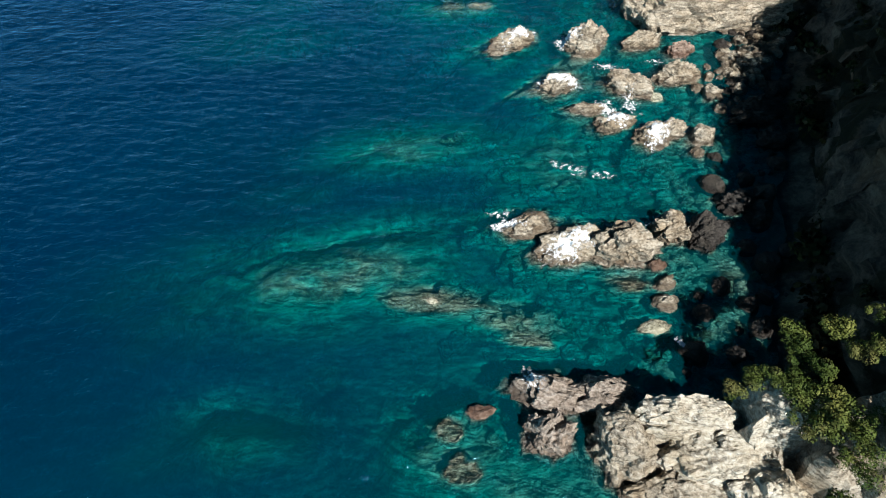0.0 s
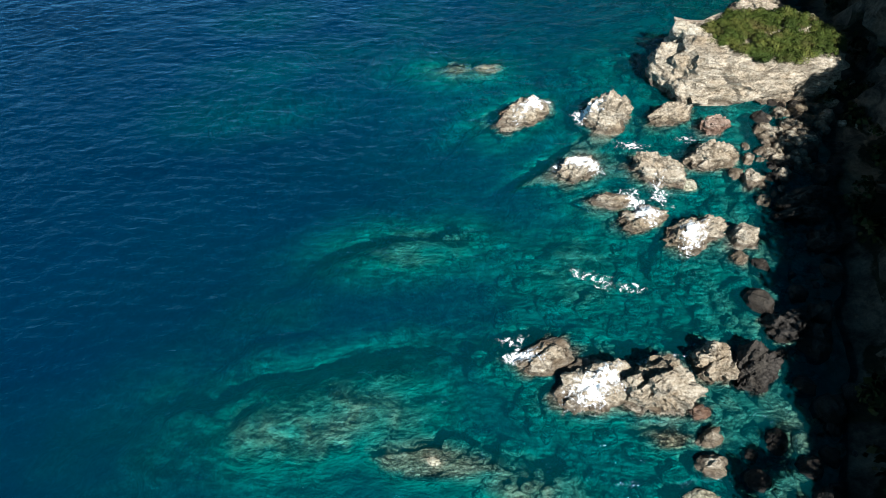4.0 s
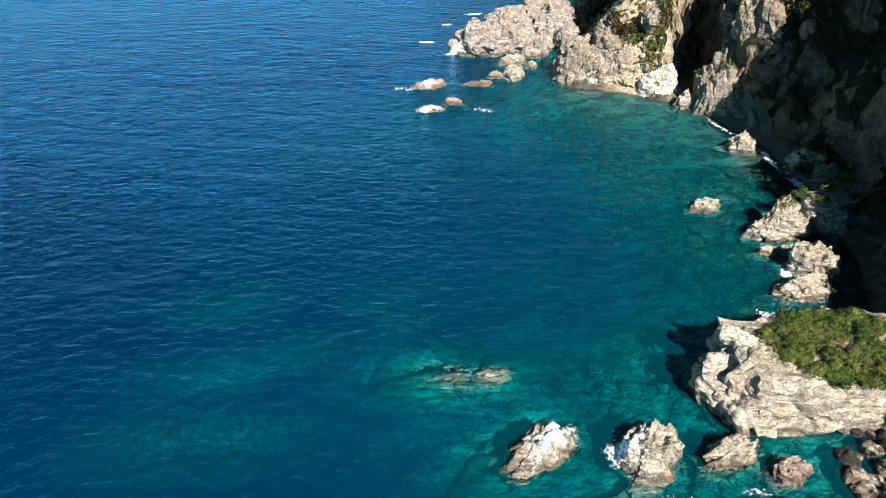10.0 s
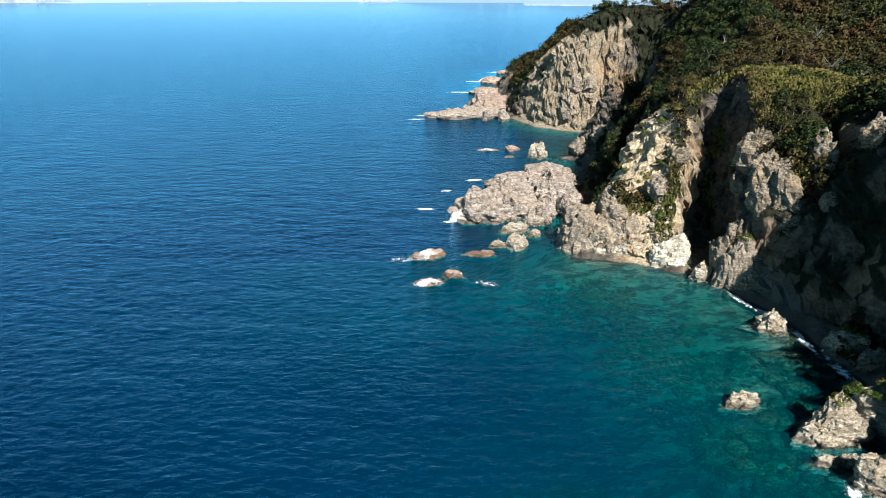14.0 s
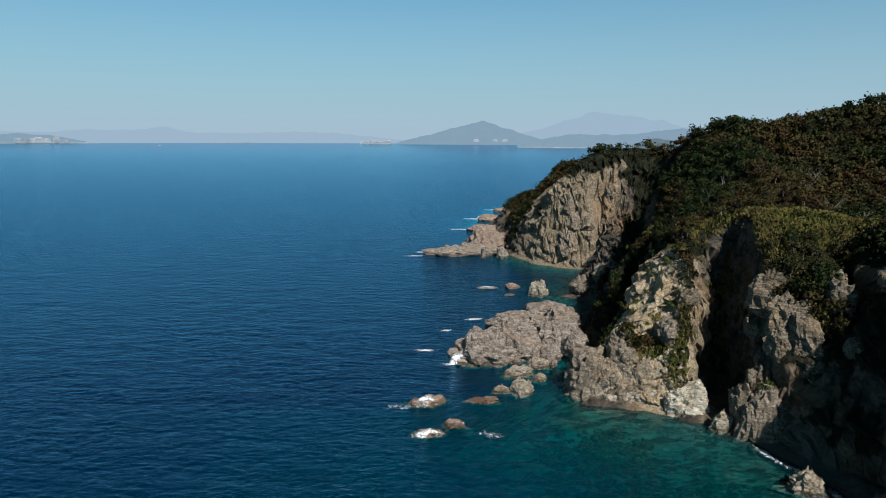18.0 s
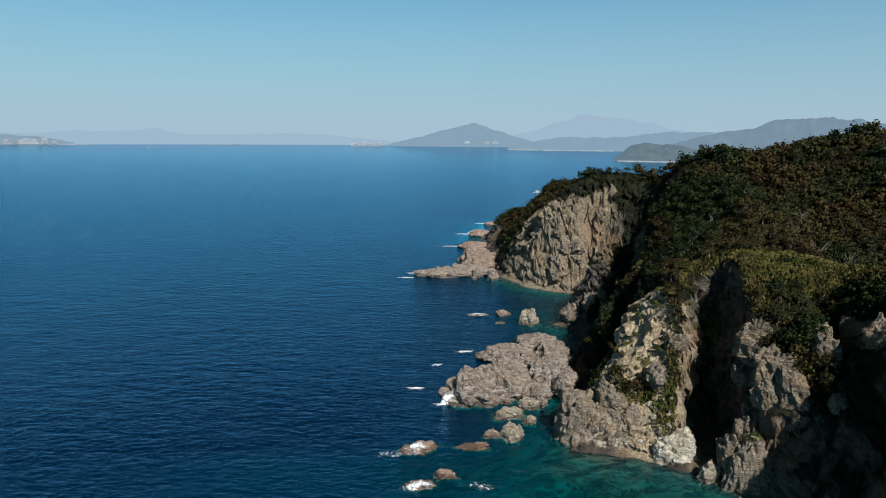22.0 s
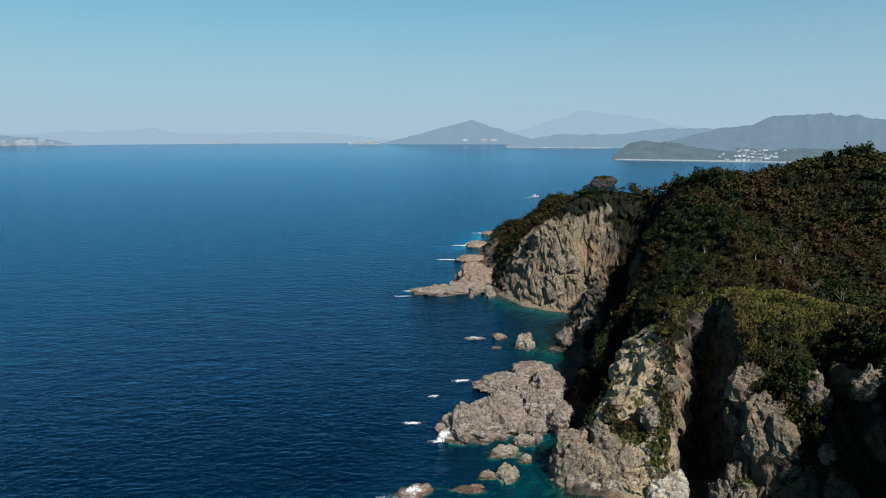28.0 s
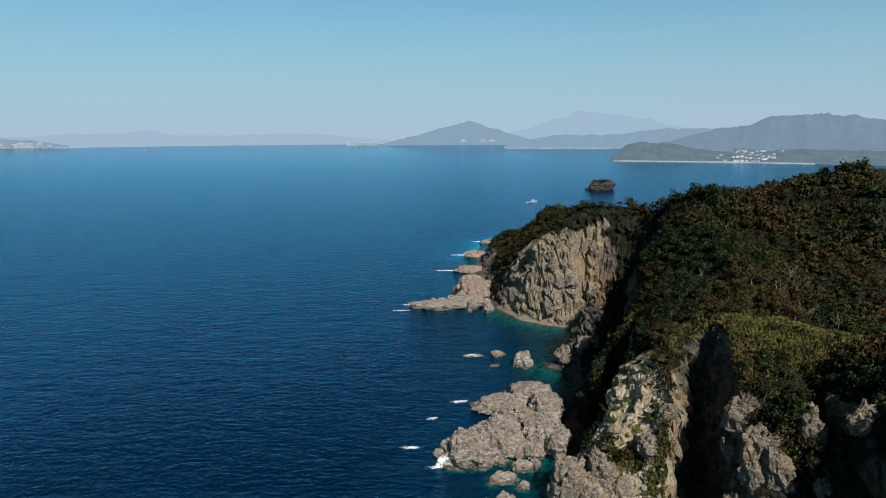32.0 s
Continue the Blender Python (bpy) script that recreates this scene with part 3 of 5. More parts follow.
def bed_height(x, y):
    d, _ = offshore(x, y)
    zero = 0 * x
    off = np.clip(-d * (1 + 2.2 * smooth(255, 275, y)) + fbm(x, y, zero, 40, 3, 101) * 9, 0, None)
    depth = np.interp(off, [0, 6, 18, 34, 52, 80, 130, 230], [0.3, 1.3, 2.6, 4.8, 8.5, 14, 22, 34])
    z = -depth + fbm(x, y, zero, 6, 4, 111, True) * np.interp(depth, [0, 3, 10], [0.7, 1.2, 0.5]) + fbm(x, y, zero, 22, 3, 121) * np.interp(depth, [0, 5, 14], [0.3, 1.5, 4.0])
    for cx, cy, a, b, turn, top in REEFS + [(*row, 10, -7.0) for row in DEEP_REEFS]:
        c, s = math.cos(radians(turn)), math.sin(radians(turn))
        u, v = (c * (x - cx) + s * (y - cy)) / a, (-s * (x - cx) + c * (y - cy)) / b
        r = np.hypot(u, v) + fbm(x, y, zero, 5, 4, 131) * 0.45
        z = np.maximum(z, top - 3.6 * np.clip(r - 0.6, 0, None) ** 1.3 + fbm(x, y, zero, 2.6, 4, 141, True) * 1.0 - 0.5)
    return np.where(d > 2, np.minimum(z, 0.35 * d - 1.2), np.minimum(z, -0.35))


def build_bed():
    xs = axis_of((-230, -50, 6), (-50, 92, 0.9), (92, 150, 6))
    ys = axis_of((-130, 0, 6), (0, 150, 0.9), (150, 300, 1.3), (300, 540, 3), (540, 820, 10))
    x, y, faces = sheet(xs, ys)
    z = bed_height(x, y)
    bed = new("sea_bed", mesh_of("sea_bed", np.stack([x, y, z], 1), faces, BED, True))
    tagged(bed, "rocky sea bed with weed and sand under clear water", "sea bed", kind="structure")


build_bed()


# ---- rocks ----
def ball(level):
    bm = bmesh.new()
    bmesh.ops.create_icosphere(bm, subdivisions=level, radius=1)
    v = np.array([p.co[:] for p in bm.verts])
    f = np.array([[p.index for p in q.verts] for q in bm.faces])
    bm.free()
    return v, f


BALLS = {n: ball(n) for n in (2, 3, 4, 5)}


def roughen(q, away, seed, big, k, fine=1.0):
    """Joints, ledges and grain on a rock face."""
    s = seed * 31.7
    c, t = math.cos(0.5 + seed), math.sin(0.5 + seed)
    x, y, z = c * q[:, 0] - t * q[:, 1] + s, t * q[:, 0] + c * q[:, 1] - s, q[:, 2] + 0.5 * s
    size = max(0.7, big * 0.17)
    push = fbm(x, y, z, big * 0.36, 4, seed % 97 + 3, True) * 0.065 * big * k
    push = push + blocks(x, y, z, size * 1.9, seed % 71 + 2) * 0.065 * big * k + blocks(x, y, z, size * 0.8, seed % 73 + 2) * 0.03 * big * k
    push = push + (fbm(x, y, z * 1.5, 1.9, 3, seed % 83 + 7, True) * 0.34 + fbm(x, y, z * 2.2, 0.55, 2, seed % 79 + 7, True) * 0.14) * k * fine
    return q + away * push[:, None] * np.array((1, 1, 0.9))


def rock_mesh(name, w, d, h, seed, mat, level=4, blocky=0.35, cuts=5, flat=0.0, slabs=None, grain=1.0, lump=0.75, skirt=0.0):
    """A broken sea-worn rock, w by d across at the water and h high over it: tilted slabs grown together, one skin over all."""
    rng = np.random.default_rng(seed)
    u, faces = BALLS[level]
    cube = u / np.abs(u).max(1, keepdims=True)
    p = u * (1 - blocky) + cube * blocky * 0.85
    reach = np.linalg.norm(p, axis=1) * 0.62
    way = p / np.linalg.norm(p, axis=1, keepdims=True)
    strike, dip = rng.uniform(0.2, 0.9), rng.uniform(0.3, 0.8)
    for _ in range(11 if slabs is None else slabs):
        ang, r = rng.uniform(0, 6.28), 0.62 * math.sqrt(rng.random())
        mid = np.array((r * math.cos(ang), r * math.sin(ang), rng.uniform(-0.1, 0.5) * (1 - r)))
        half = np.array((rng.uniform(0.25, 0.5), rng.uniform(0.16, 0.34), rng.uniform(0.2, 0.5))) * grain
        turn = np.array(Euler((dip + rng.normal() * 0.2, rng.normal() * 0.2, strike + rng.normal() * 0.3)).to_matrix())
        o, q = -mid @ turn, way @ turn
        q = np.where(np.abs(q) < 1e-6, 1e-6, q)
        t0, t1 = (-half - o) / q, (half - o) / q
        near, far = np.minimum(t0, t1).max(1), np.maximum(t0, t1).min(1)
        reach = np.where((far > np.maximum(near, 0)), np.maximum(reach, far), reach)
    p = way * np.minimum(reach, 1.25)[:, None]
    for _ in range(cuts):
        n = rng.normal(size=3)
        n[2] = abs(n[2]) * 0.9 + 0.1
        n /= np.linalg.norm(n)
        p = p - np.clip(p @ n - rng.uniform(0.68, 0.98), 0, None)[:, None] * n * 0.92
    if flat:
        p[:, 2] = np.where(p[:, 2] > 1 - flat, 1 - flat + (p[:, 2] - 1 + flat) * 0.25, p[:, 2])
    big = max(w, d)
    low, top = np.quantile(p[:, 0], (0.01, 0.99))
    p = p / (0.5 * (top - low), np.quantile(np.abs(p[:, 1]), 0.98), max(p[:, 2].max(), 0.3))
    under = np.clip(-p[:, 2], 0, 1)
    flare = np.where(p[:, 2] < 0, 1 + skirt * ((1 + under) / np.sqrt(np.clip(1 - under ** 2, 0.12, 1)) - 1), 1.0)
    q = p * (w * 0.5, d * 0.5, 1) * np.stack([flare, flare, 1 + 0 * flare], 1)
    q[:, 2] = np.where(p[:, 2] > 0, p[:, 2] * h * 1.02, p[:, 2] * max(1.4 if skirt else 1.6, (0.24 if skirt else 0.35) * big))
    k = min(1.0, max(h, 0.6) / 3 + 0.3)
    q = roughen(q, q / (np.linalg.norm(q, axis=1, keepdims=True) + 1e-6), seed, big * lump, k)
    return mesh_of(name, q, faces, mat)


def sea_rock(x, y, w, d, h, seed, label, turn=0.0, mat=None, level=0, name="sea_rock", z=0.0, group="", **shape):
    ob = new(name, rock_mesh(name, w, d, h, seed, mat or PALE_ROCK, level or (5 if w >= 4.5 else 4), skirt=1.0 if name == "sea_rock" else 0.4, **shape))
    ob.matrix_world = pose(x, y, z, 0, 0, turn)
    shell = (ob, BVHTree.FromPolygons([v.co[:] for v in ob.data.vertices], [tuple(f.vertices) for f in ob.data.polygons]))
    if y < 330:
        SUNK.append(shell)
    if h > 0:
        ROCKS.append(shell)
    return tagged(ob, label, "rock", group)


SUNK = []  # all that the water lies over
ROCKS = []  # the surfaces that surf can wash over


def foam(x, y, w, d, seed, turn=0.0, z=0.10, ring=0.0, over=True, weight=1.0):
    """Broken white water: a thin skin, thick in the middle and ragged at its edge, lying on the sea and on the rocks it washes over."""
    rng = np.random.default_rng(seed)
    n, m = 12, 40
    verts, thick = [], []
    near = [(ob, tree) for ob, tree in ROCKS if math.hypot(ob.location.x - x, ob.location.y - y) < 14] if over else []
    for i in range(n + 1):
        for j in range(m):
            a = 2 * math.pi * j / m
            r = i / n * (1 + 0.28 * math.sin(2 * a + seed) + 0.16 * math.sin(5 * a + 2.1 * seed))
            u, v = r * w / 2 * math.cos(a), r * d / 2 * math.sin(a)
            c, s = math.cos(radians(turn)), math.sin(radians(turn))
            gx, gy, top = x + c * u - s * v, y + s * u + c * v, 0.04 * rng.random()
            for ob, tree in near:
                hit = tree.ray_cast(ob.matrix_world.inverted() @ Vector((gx, gy, 30)), Vector((0, 0, -1)))[0]
                if hit:
                    top = max(top, hit.z + ob.location.z)
            verts.append((gx - x, gy - y, top))
            thick.append(((1 - i / n) ** 0.8 if not ring else max(0.0, 1 - abs(i / n - ring) * 3.2)) * (1 - 0.12 * max(0.0, top - 1.6)) * weight)
    faces = [(i * m + j, i * m + (j + 1) % m, (i + 1) * m + (j + 1) % m, (i + 1) * m + j) for i in range(n) for j in range(m)]
    me = mesh_of("foam", verts, faces, FOAM, True)
    me.attributes.new("thick", "FLOAT", "POINT").data.foreach_set("value", np.array(thick, np.float32))
    ob = new("foam", me)
    ob.matrix_world = pose(x, y, z)
    return tagged(ob, "thin white foam washing round wet rock", "foam", kind="stuff")


WASHED = "tan rock with white surf breaking over its seaward side"
DRY = "pale weathered rock standing clear of shallow green water"
LOW = "low brown tide rock, wet along the waterline"
REEF = "green-brown submerged rock just under the surface"
# the first cove
sea_rock(12.5, 70, 7, 4.5, 1.6, 1, WASHED, 15)
sea_rock(19.0, 65.6, 9, 6.5, 2.6, 2, WASHED, 5)
sea_rock(26.5, 65.4, 8.5, 6.5, 5.0, 3, "tall split tan rock with a dark hollow, foam at its foot", 10, blocky=0.5)
sea_rock(34.4, 69, 5.0, 5, 3.4, 4, DRY, -20)
sea_rock(39.6, 68.5, 6.5, 5, 2.8, 5, "rock with the shade of the cliff put into its dark colour", 25, DARK_ROCK)
sea_rock(31, 62.2, 2.4, 1.9, 0.8, 6, LOW, 0, RED_ROCK, 3)
sea_rock(31.3, 58.7, 2.8, 2.0, 1.1, 7, LOW, 20, level=3)
sea_rock(30.6, 55.4, 3.2, 2.3, 1.5, 8, DRY, 10, level=3)
sea_rock(28.6, 51.5, 4.2, 1.9, 0.4, 9, LOW, 0, SUNK_ROCK, 3)
sea_rock(26.8, 58.8, 4.2, 2.2, 0.25, 10, REEF, 0, SUNK_ROCK, 4, z=-0.3)
sea_rock(13.5, 41.2, 8, 4.6, 2.8, 11, "reddish-brown layered rock with foam at its point", -18, SHELF_ROCK, 5)
sea_rock(19.6, 41.0, 7, 4.5, 4.0, 12, "pink-grey rock slab leaning on its neighbour", -10, SHELF_ROCK, 5)
sea_rock(12.7, 36, 5.4, 4.6, 3.4, 13, "blunt pinkish-grey rock block", 10, SHELF_ROCK, 5, blocky=0.5)
sea_rock(4.4, 39.2, 3.2, 2.0, 0.8, 14, LOW, 0, RED_ROCK, 3)
sea_rock(0.9, 36.6, 3.0, 2.8, -0.3, 15, REEF, 0, SUNK_ROCK, 3)
sea_rock(2.3, 31.7, 3.8, 3.2, -0.25, 16, REEF, 0, SUNK_ROCK, 3)
sea_rock(12, 49.4, 5.5, 2.2, 0.4, 17, REEF, -12, SUNK_ROCK, 4, z=-0.7)
sea_rock(-1.5, 56, 14, 3.4, 0.5, 18, REEF, -6, SUNK_ROCK, 5, z=-0.75)
# the cape under the camera at the start
CAPE = dict(level=5, name="cape_rock", slabs=30, grain=0.55, lump=0.4)
sea_rock(21.0, 34.6, 7.0, 8.6, 4.6, 21, "cleft pale rock at the foot of the cape", 5, blocky=0.45, **CAPE)
sea_rock(28, 36.2, 13, 5.0, 7.4, 22, "sunlit cream crest of the cape with sharp broken edges", -6, mat=WHITE_ROCK, blocky=0.4, **CAPE)
sea_rock(31.5, 32.6, 15, 8.5, 5.2, 23, "sunlit cream rock flank of the cape", -4, mat=WHITE_ROCK, blocky=0.3, **CAPE)
sea_rock(27, 29.0, 13, 4.2, 2.4, 24, "low pale rock shelf at the cape", 4, **CAPE)
sea_rock(35.5, 27.5, 10, 8, 5.5, 25, "pale broken rock in part shade", 0, mat=WHITE_ROCK, **CAPE)
sea_rock(37.5, 35.5, 9, 9, 10.5, 26, "cream crag half hidden by scrub", 0, mat=WHITE_ROCK, **CAPE)
sea_rock(44, 31, 12, 12, 15, 27, "tan crag half hidden by scrub", 30, level=4, name="cape_rock")
# rocks off the sea stack
sea_rock(13.7, 121.2, 10.5, 5.5, 1.9, 31, WASHED, 35)
sea_rock(28.7, 120.2, 9.5, 6.6, 3.8, 32, DRY, 48, blocky=0.3)
sea_rock(40, 120.2, 7.6, 4.0, 2.4, 33, DRY, 18)
sea_rock(47, 117.4, 4.6, 3.6, 2.0, 34, "brown pointed rock among green shallows", 0, RED_ROCK)
sea_rock(21.7, 106.2, 7.2, 4.6, 2.0, 35, WASHED, 22)
sea_rock(34.6, 105.6, 8.0, 6.2, 2.4, 36, DRY, -25)
sea_rock(44.7, 109, 8.0, 4.4, 2.9, 37, DRY, 12)
sea_rock(26.4, 98.6, 6.5, 3.2, 1.2, 38, LOW, 0, level=3)
sea_rock(30.1, 94.8, 6.4, 3.8, 1.8, 39, WASHED, 20)
sea_rock(37.4, 91.2, 8.4, 4.6, 2.4, 40, DRY, 25)
sea_rock(44.6, 91, 3.9, 3.6, 2.2, 41, DRY, 0, level=3)
sea_rock(42.8, 87.2, 2.2, 2.4, 0.9, 42, LOW, 0, level=3)
sea_rock(49.7, 103.6, 3.0, 3.2, 1.5, 43, DRY, 0, level=3)
sea_rock(39, 102.6, 3.2, 2.4, 0.7, 44, LOW, 0, SUNK_ROCK, 3)
sea_rock(7.9, 135.8, 5.4, 3.4, 0.5, 45, REEF, 10, SUNK_ROCK, 4, z=-0.55)
sea_rock(2.0, 135.6, 4.6, 3.6, 0.5, 46, REEF, 0, SUNK_ROCK, 4, z=-0.75)
sea_rock(56.2, 98, 10, 5, 3.4, 47, "grey rock coloured darker for the shade of the cliff", 10, DARK_ROCK)
sea_rock(57, 90, 5, 4, 2, 48, "grey rock coloured darker for the shade of the cliff", 0, DARK_ROCK, 4)
sea_rock(46, 75, 6, 4, 2, 49, "grey rock coloured darker for the shade of the cliff", 20, DARK_ROCK, 4)
# rocks along the beach
sea_rock(58.5, 188.2, 6.2, 3.6, 1.9, 51, DRY, 5)
sea_rock(71, 178.5, 13, 8, 6.5, 52, "broad broken rock with scrub on its crown", 8, level=5)
sea_rock(80, 181, 11, 9, 8.0, 53, "broad broken rock with scrub on its crown", 0, level=4)
sea_rock(66.8, 157.2, 10.5, 5, 3.2, 54, DRY, 8)
sea_rock(71, 164.6, 8.5, 5.5, 6.2, 55, "steep pointed grey rock beside the beach", -15)
sea_rock(65.5, 170.8, 4.0, 2.6, 1.4, 56, LOW, 0, level=3)
sea_rock(69.5, 170.5, 3.6, 2.6, 1.5, 57, LOW, 0, level=3)
sea_rock(77.8, 218.8, 6.4, 6, 4.6, 58, "pointed brown rock at the edge of the beach", 0)
sea_rock(89, 208.7, 8.5, 7, 5, 59, "steep dark rock with scrub on top", 0)
sea_rock(90, 200, 7, 4, 4.5, 60, "broken brown rock above the beach", 20)
# below the scarred cliff
sea_rock(71.5, 249, 4.6, 5, 5.2, 61, "upright grey boulder at the waterline", 0, blocky=0.5)
sea_rock(66.5, 260, 10.5, 9, 9.0, 62, "great pale boulder on the talus", -20, WHITE_ROCK, blocky=0.45, name="boulder")
sea_rock(80.5, 244, 12, 9, 14, 63, "brown rock buttress with scrub in its cracks", 0, BLUFF_ROCK, 5, name="buttress", slabs=24, grain=0.6)
sea_rock(44, 277, 15, 19, 12, 64, "grey rock bluff split by deep clefts", 0, BLUFF_ROCK, 5, blocky=0.45, name="buttress", slabs=26, grain=0.62)
sea_rock(52, 269, 9, 8, 7, 65, "grey rock bluff split by deep clefts", 15, BLUFF_ROCK, 4, blocky=0.5, name="buttress")
sea_rock(23.2, 272.8, 5.4, 5.5, 4.2, 66, "brown pyramid-shaped rock in dark water", 0)
sea_rock(17.6, 273.6, 6, 3.6, 1.6, 67, LOW, 0)
sea_rock(11.5, 266.6, 8.3, 4, 1.0, 68, LOW, 0, RED_ROCK)
sea_rock(-4.8, 265.4, 9.8, 6, 1.4, 69, "low reddish rock awash", 10, RED_ROCK)
sea_rock(3, 250.4, 4.9, 3.6, 1.5, 70, "low reddish rock awash", 0, RED_ROCK)
sea_rock(-3.6, 245.4, 6.7, 4.4, 0.9, 71, "low reddish rock awash", 0, RED_ROCK)
sea_rock(24, 287.6, 8.2, 4.6, 2.8, 72, DRY, 0)
sea_rock(31.5, 294.4, 6.6, 4.2, 3.0, 73, DRY, 0)
sea_rock(30, 283, 4, 3, 1.8, 74, LOW, 0, level=3)
# the rock platform of the point
SHELF = "pale pinkish shelf of jointed rock sloping into the sea"
sea_rock(15, 303, 23, 15, 7.5, 75, SHELF, 12, mat=SHELF_ROCK, level=5, name="rock_shelf", slabs=34, grain=0.5, lump=0.42)
sea_rock(26, 310, 20, 20, 7.5, 76, SHELF, -8, mat=SHELF_ROCK, level=5, name="rock_shelf", slabs=34, grain=0.5, lump=0.42)
sea_rock(33, 326, 18, 24, 7.0, 77, SHELF, 0, mat=SHELF_ROCK, level=5, name="rock_shelf", slabs=34, grain=0.5, lump=0.42)
sea_rock(42, 312, 15, 18, 9.5, 176, SHELF, 20, mat=SHELF_ROCK, level=5, name="rock_shelf", slabs=34, grain=0.5, lump=0.42)
sea_rock(46, 336, 15, 22, 8, 177, SHELF, -12, mat=SHELF_ROCK, level=5, name="rock_shelf", slabs=34, grain=0.5, lump=0.42)
sea_rock(31, 345, 24, 16, 5, 78, SHELF, 10, mat=SHELF_ROCK, level=5, name="rock_shelf", slabs=34, grain=0.5, lump=0.42)
sea_rock(42, 352, 20, 22, 7, 79, SHELF, 0, mat=SHELF_ROCK, level=4, name="rock_shelf", slabs=34, grain=0.5, lump=0.42)
sea_rock(45.6, 392, 8, 9, 7.5, 80, "pointed brown rock off the cliff foot", 0)
sea_rock(22.4, 407, 9.7, 4, 0.8, 81, LOW, 0, level=3)
sea_rock(34.5, 408, 6.7, 5.5, 2.0, 82, LOW, 0, RED_ROCK, 3)
sea_rock(32, 392.6, 4.5, 3.2, 0.6, 83, LOW, 0, level=3)
# the far point
sea_rock(8, 500, 34, 14, 4.5, 84, SHELF, -6, mat=SHELF_ROCK, level=4, name="rock_shelf", slabs=34, grain=0.5, lump=0.42)
sea_rock(26, 508, 26, 24, 5, 85, SHELF, 0, mat=SHELF_ROCK, level=4, name="rock_shelf", slabs=34, grain=0.5, lump=0.42)
sea_rock(31, 535, 24, 50, 10, 86, "brown rock spur capped with scrub", 0, RED_ROCK, 4, name="rock_shelf", slabs=34, grain=0.5, lump=0.42)
sea_rock(33, 605, 24, 20, 4, 87, SHELF, 0, RED_ROCK, 4, name="rock_shelf", slabs=34, grain=0.5, lump=0.42)
sea_rock(42, 668, 20, 18, 4, 88, SHELF, 10, RED_ROCK, 4, name="rock_shelf", slabs=34, grain=0.5, lump=0.42)
sea_rock(60, 735, 18, 14, 3, 89, SHELF, 0, RED_ROCK, 4, name="rock_shelf", slabs=34, grain=0.5, lump=0.42)


# ---- the sea stack with its cap of shrubs ----
def build_stack():
    ob = new("sea_stack", None)
    ob.matrix_world = pose(54.5, 132.8, 0, 0, 0, 3)
    tagged(ob, "steep pale sea stack capped with green shrubs", "sea stack")
    body = part("body", rock_mesh("stack_body", 27, 16.5, 8.0, 205, PALE_ROCK, 5, blocky=0.9, cuts=3, slabs=0, lump=0.4), ob)
    body.location = (2.5, 0, 0)
    block = part("ledge", rock_mesh("stack_ledge", 15, 14, 9.2, 209, PALE_ROCK, 5, blocky=0.4, cuts=10), ob, "broken white ledges at the seaward end")
    block.location = (-8.5, -0.5, 0)
    for k in range(6):  # a stair of white slabs down the shoulder
        slab = part("slab", rock_mesh("stack_slab", 4.4 - 0.3 * k, 2.3, 1.3, 230 + k, WHITE_ROCK, 4, blocky=0.85, cuts=4, slabs=4, grain=0.8), ob, "white broken slab")
        slab.matrix_basis = pose(-10.2 + 1.55 * k, 3.4 - 1.75 * k, 8.0 - 0.35 * k, 14, -6, -38 + 9 * math.sin(3 * k))
    return ob, BVHTree.FromPolygons([(v.co + body.location)[:] for v in body.data.vertices], [tuple(f.vertices) for f in body.data.polygons])


stack, STACK_TOP = build_stack()


def build_water():
    xs = axis_of((-4900, -400, 250), (-400, -60, 10), (-60, -32, 1.4), (-32, 72, 0.7), (72, 95, 1.4), (95, 400, 25), (400, 4900, 250))
    ys = axis_of((-1500, -100, 100), (-100, 0, 8), (0, 20, 1.4), (20, 150, 0.7), (150, 300, 1.3), (300, 540, 4), (540, 900, 20), (900, 4900, 200))
    x, y, faces = sheet(xs, ys)
    depth = np.clip(-bed_height(x, y), 0.1, 40)
    depth = np.where((x < -225) | (y > 815) | (y < -125), 34, depth)
    grid = depth.reshape(len(ys), len(xs))
    for ob, tree in SUNK:  # shallow over the flanks of the rocks
        reach = 0.9 * max(ob.dimensions.x, ob.dimensions.y) if ob.dimensions.x else 12
        back = ob.matrix_world.inverted()
        for j in np.nonzero(np.abs(ys - ob.matrix_world.translation.y) < reach)[0]:
            for i in np.nonzero(np.abs(xs - ob.matrix_world.translation.x) < reach)[0]:
                hit = tree.ray_cast(back @ Vector((xs[i], ys[j], 30)), Vector((0, 0, -1)))[0]
                if hit:
                    grid[j, i] = min(grid[j, i], max(0.1, -(ob.matrix_world @ hit).z))
    depth = grid.ravel()
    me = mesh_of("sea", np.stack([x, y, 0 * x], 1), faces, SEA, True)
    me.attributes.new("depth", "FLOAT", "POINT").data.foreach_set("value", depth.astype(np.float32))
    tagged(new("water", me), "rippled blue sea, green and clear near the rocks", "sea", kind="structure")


build_water()


# ---- leaves, shrubs, trees ----
def leaf_cards(points, outward, size, rng):
    """Small bent leaf clusters, one quad each, turned roughly outward."""
    n = len(points)
    nrm = outward + rng.normal(scale=0.75, size=(n, 3))
    nrm /= np.linalg.norm(nrm, axis=1, keepdims=True) + 1e-9
    ref = rng.normal(size=(n, 3))
    a = np.cross(nrm, ref)
    a /= np.linalg.norm(a, axis=1, keepdims=True) + 1e-9
    b = np.cross(nrm, a)
    s = size * rng.uniform(0.6, 1.25, (n, 1))
    quad = np.stack([points - a * s, points - b * s * 0.7 + nrm * s * 0.15, points + a * s, points + b * s * 0.7 + nrm * s * 0.15], 1)
    return quad.reshape(-1, 3)


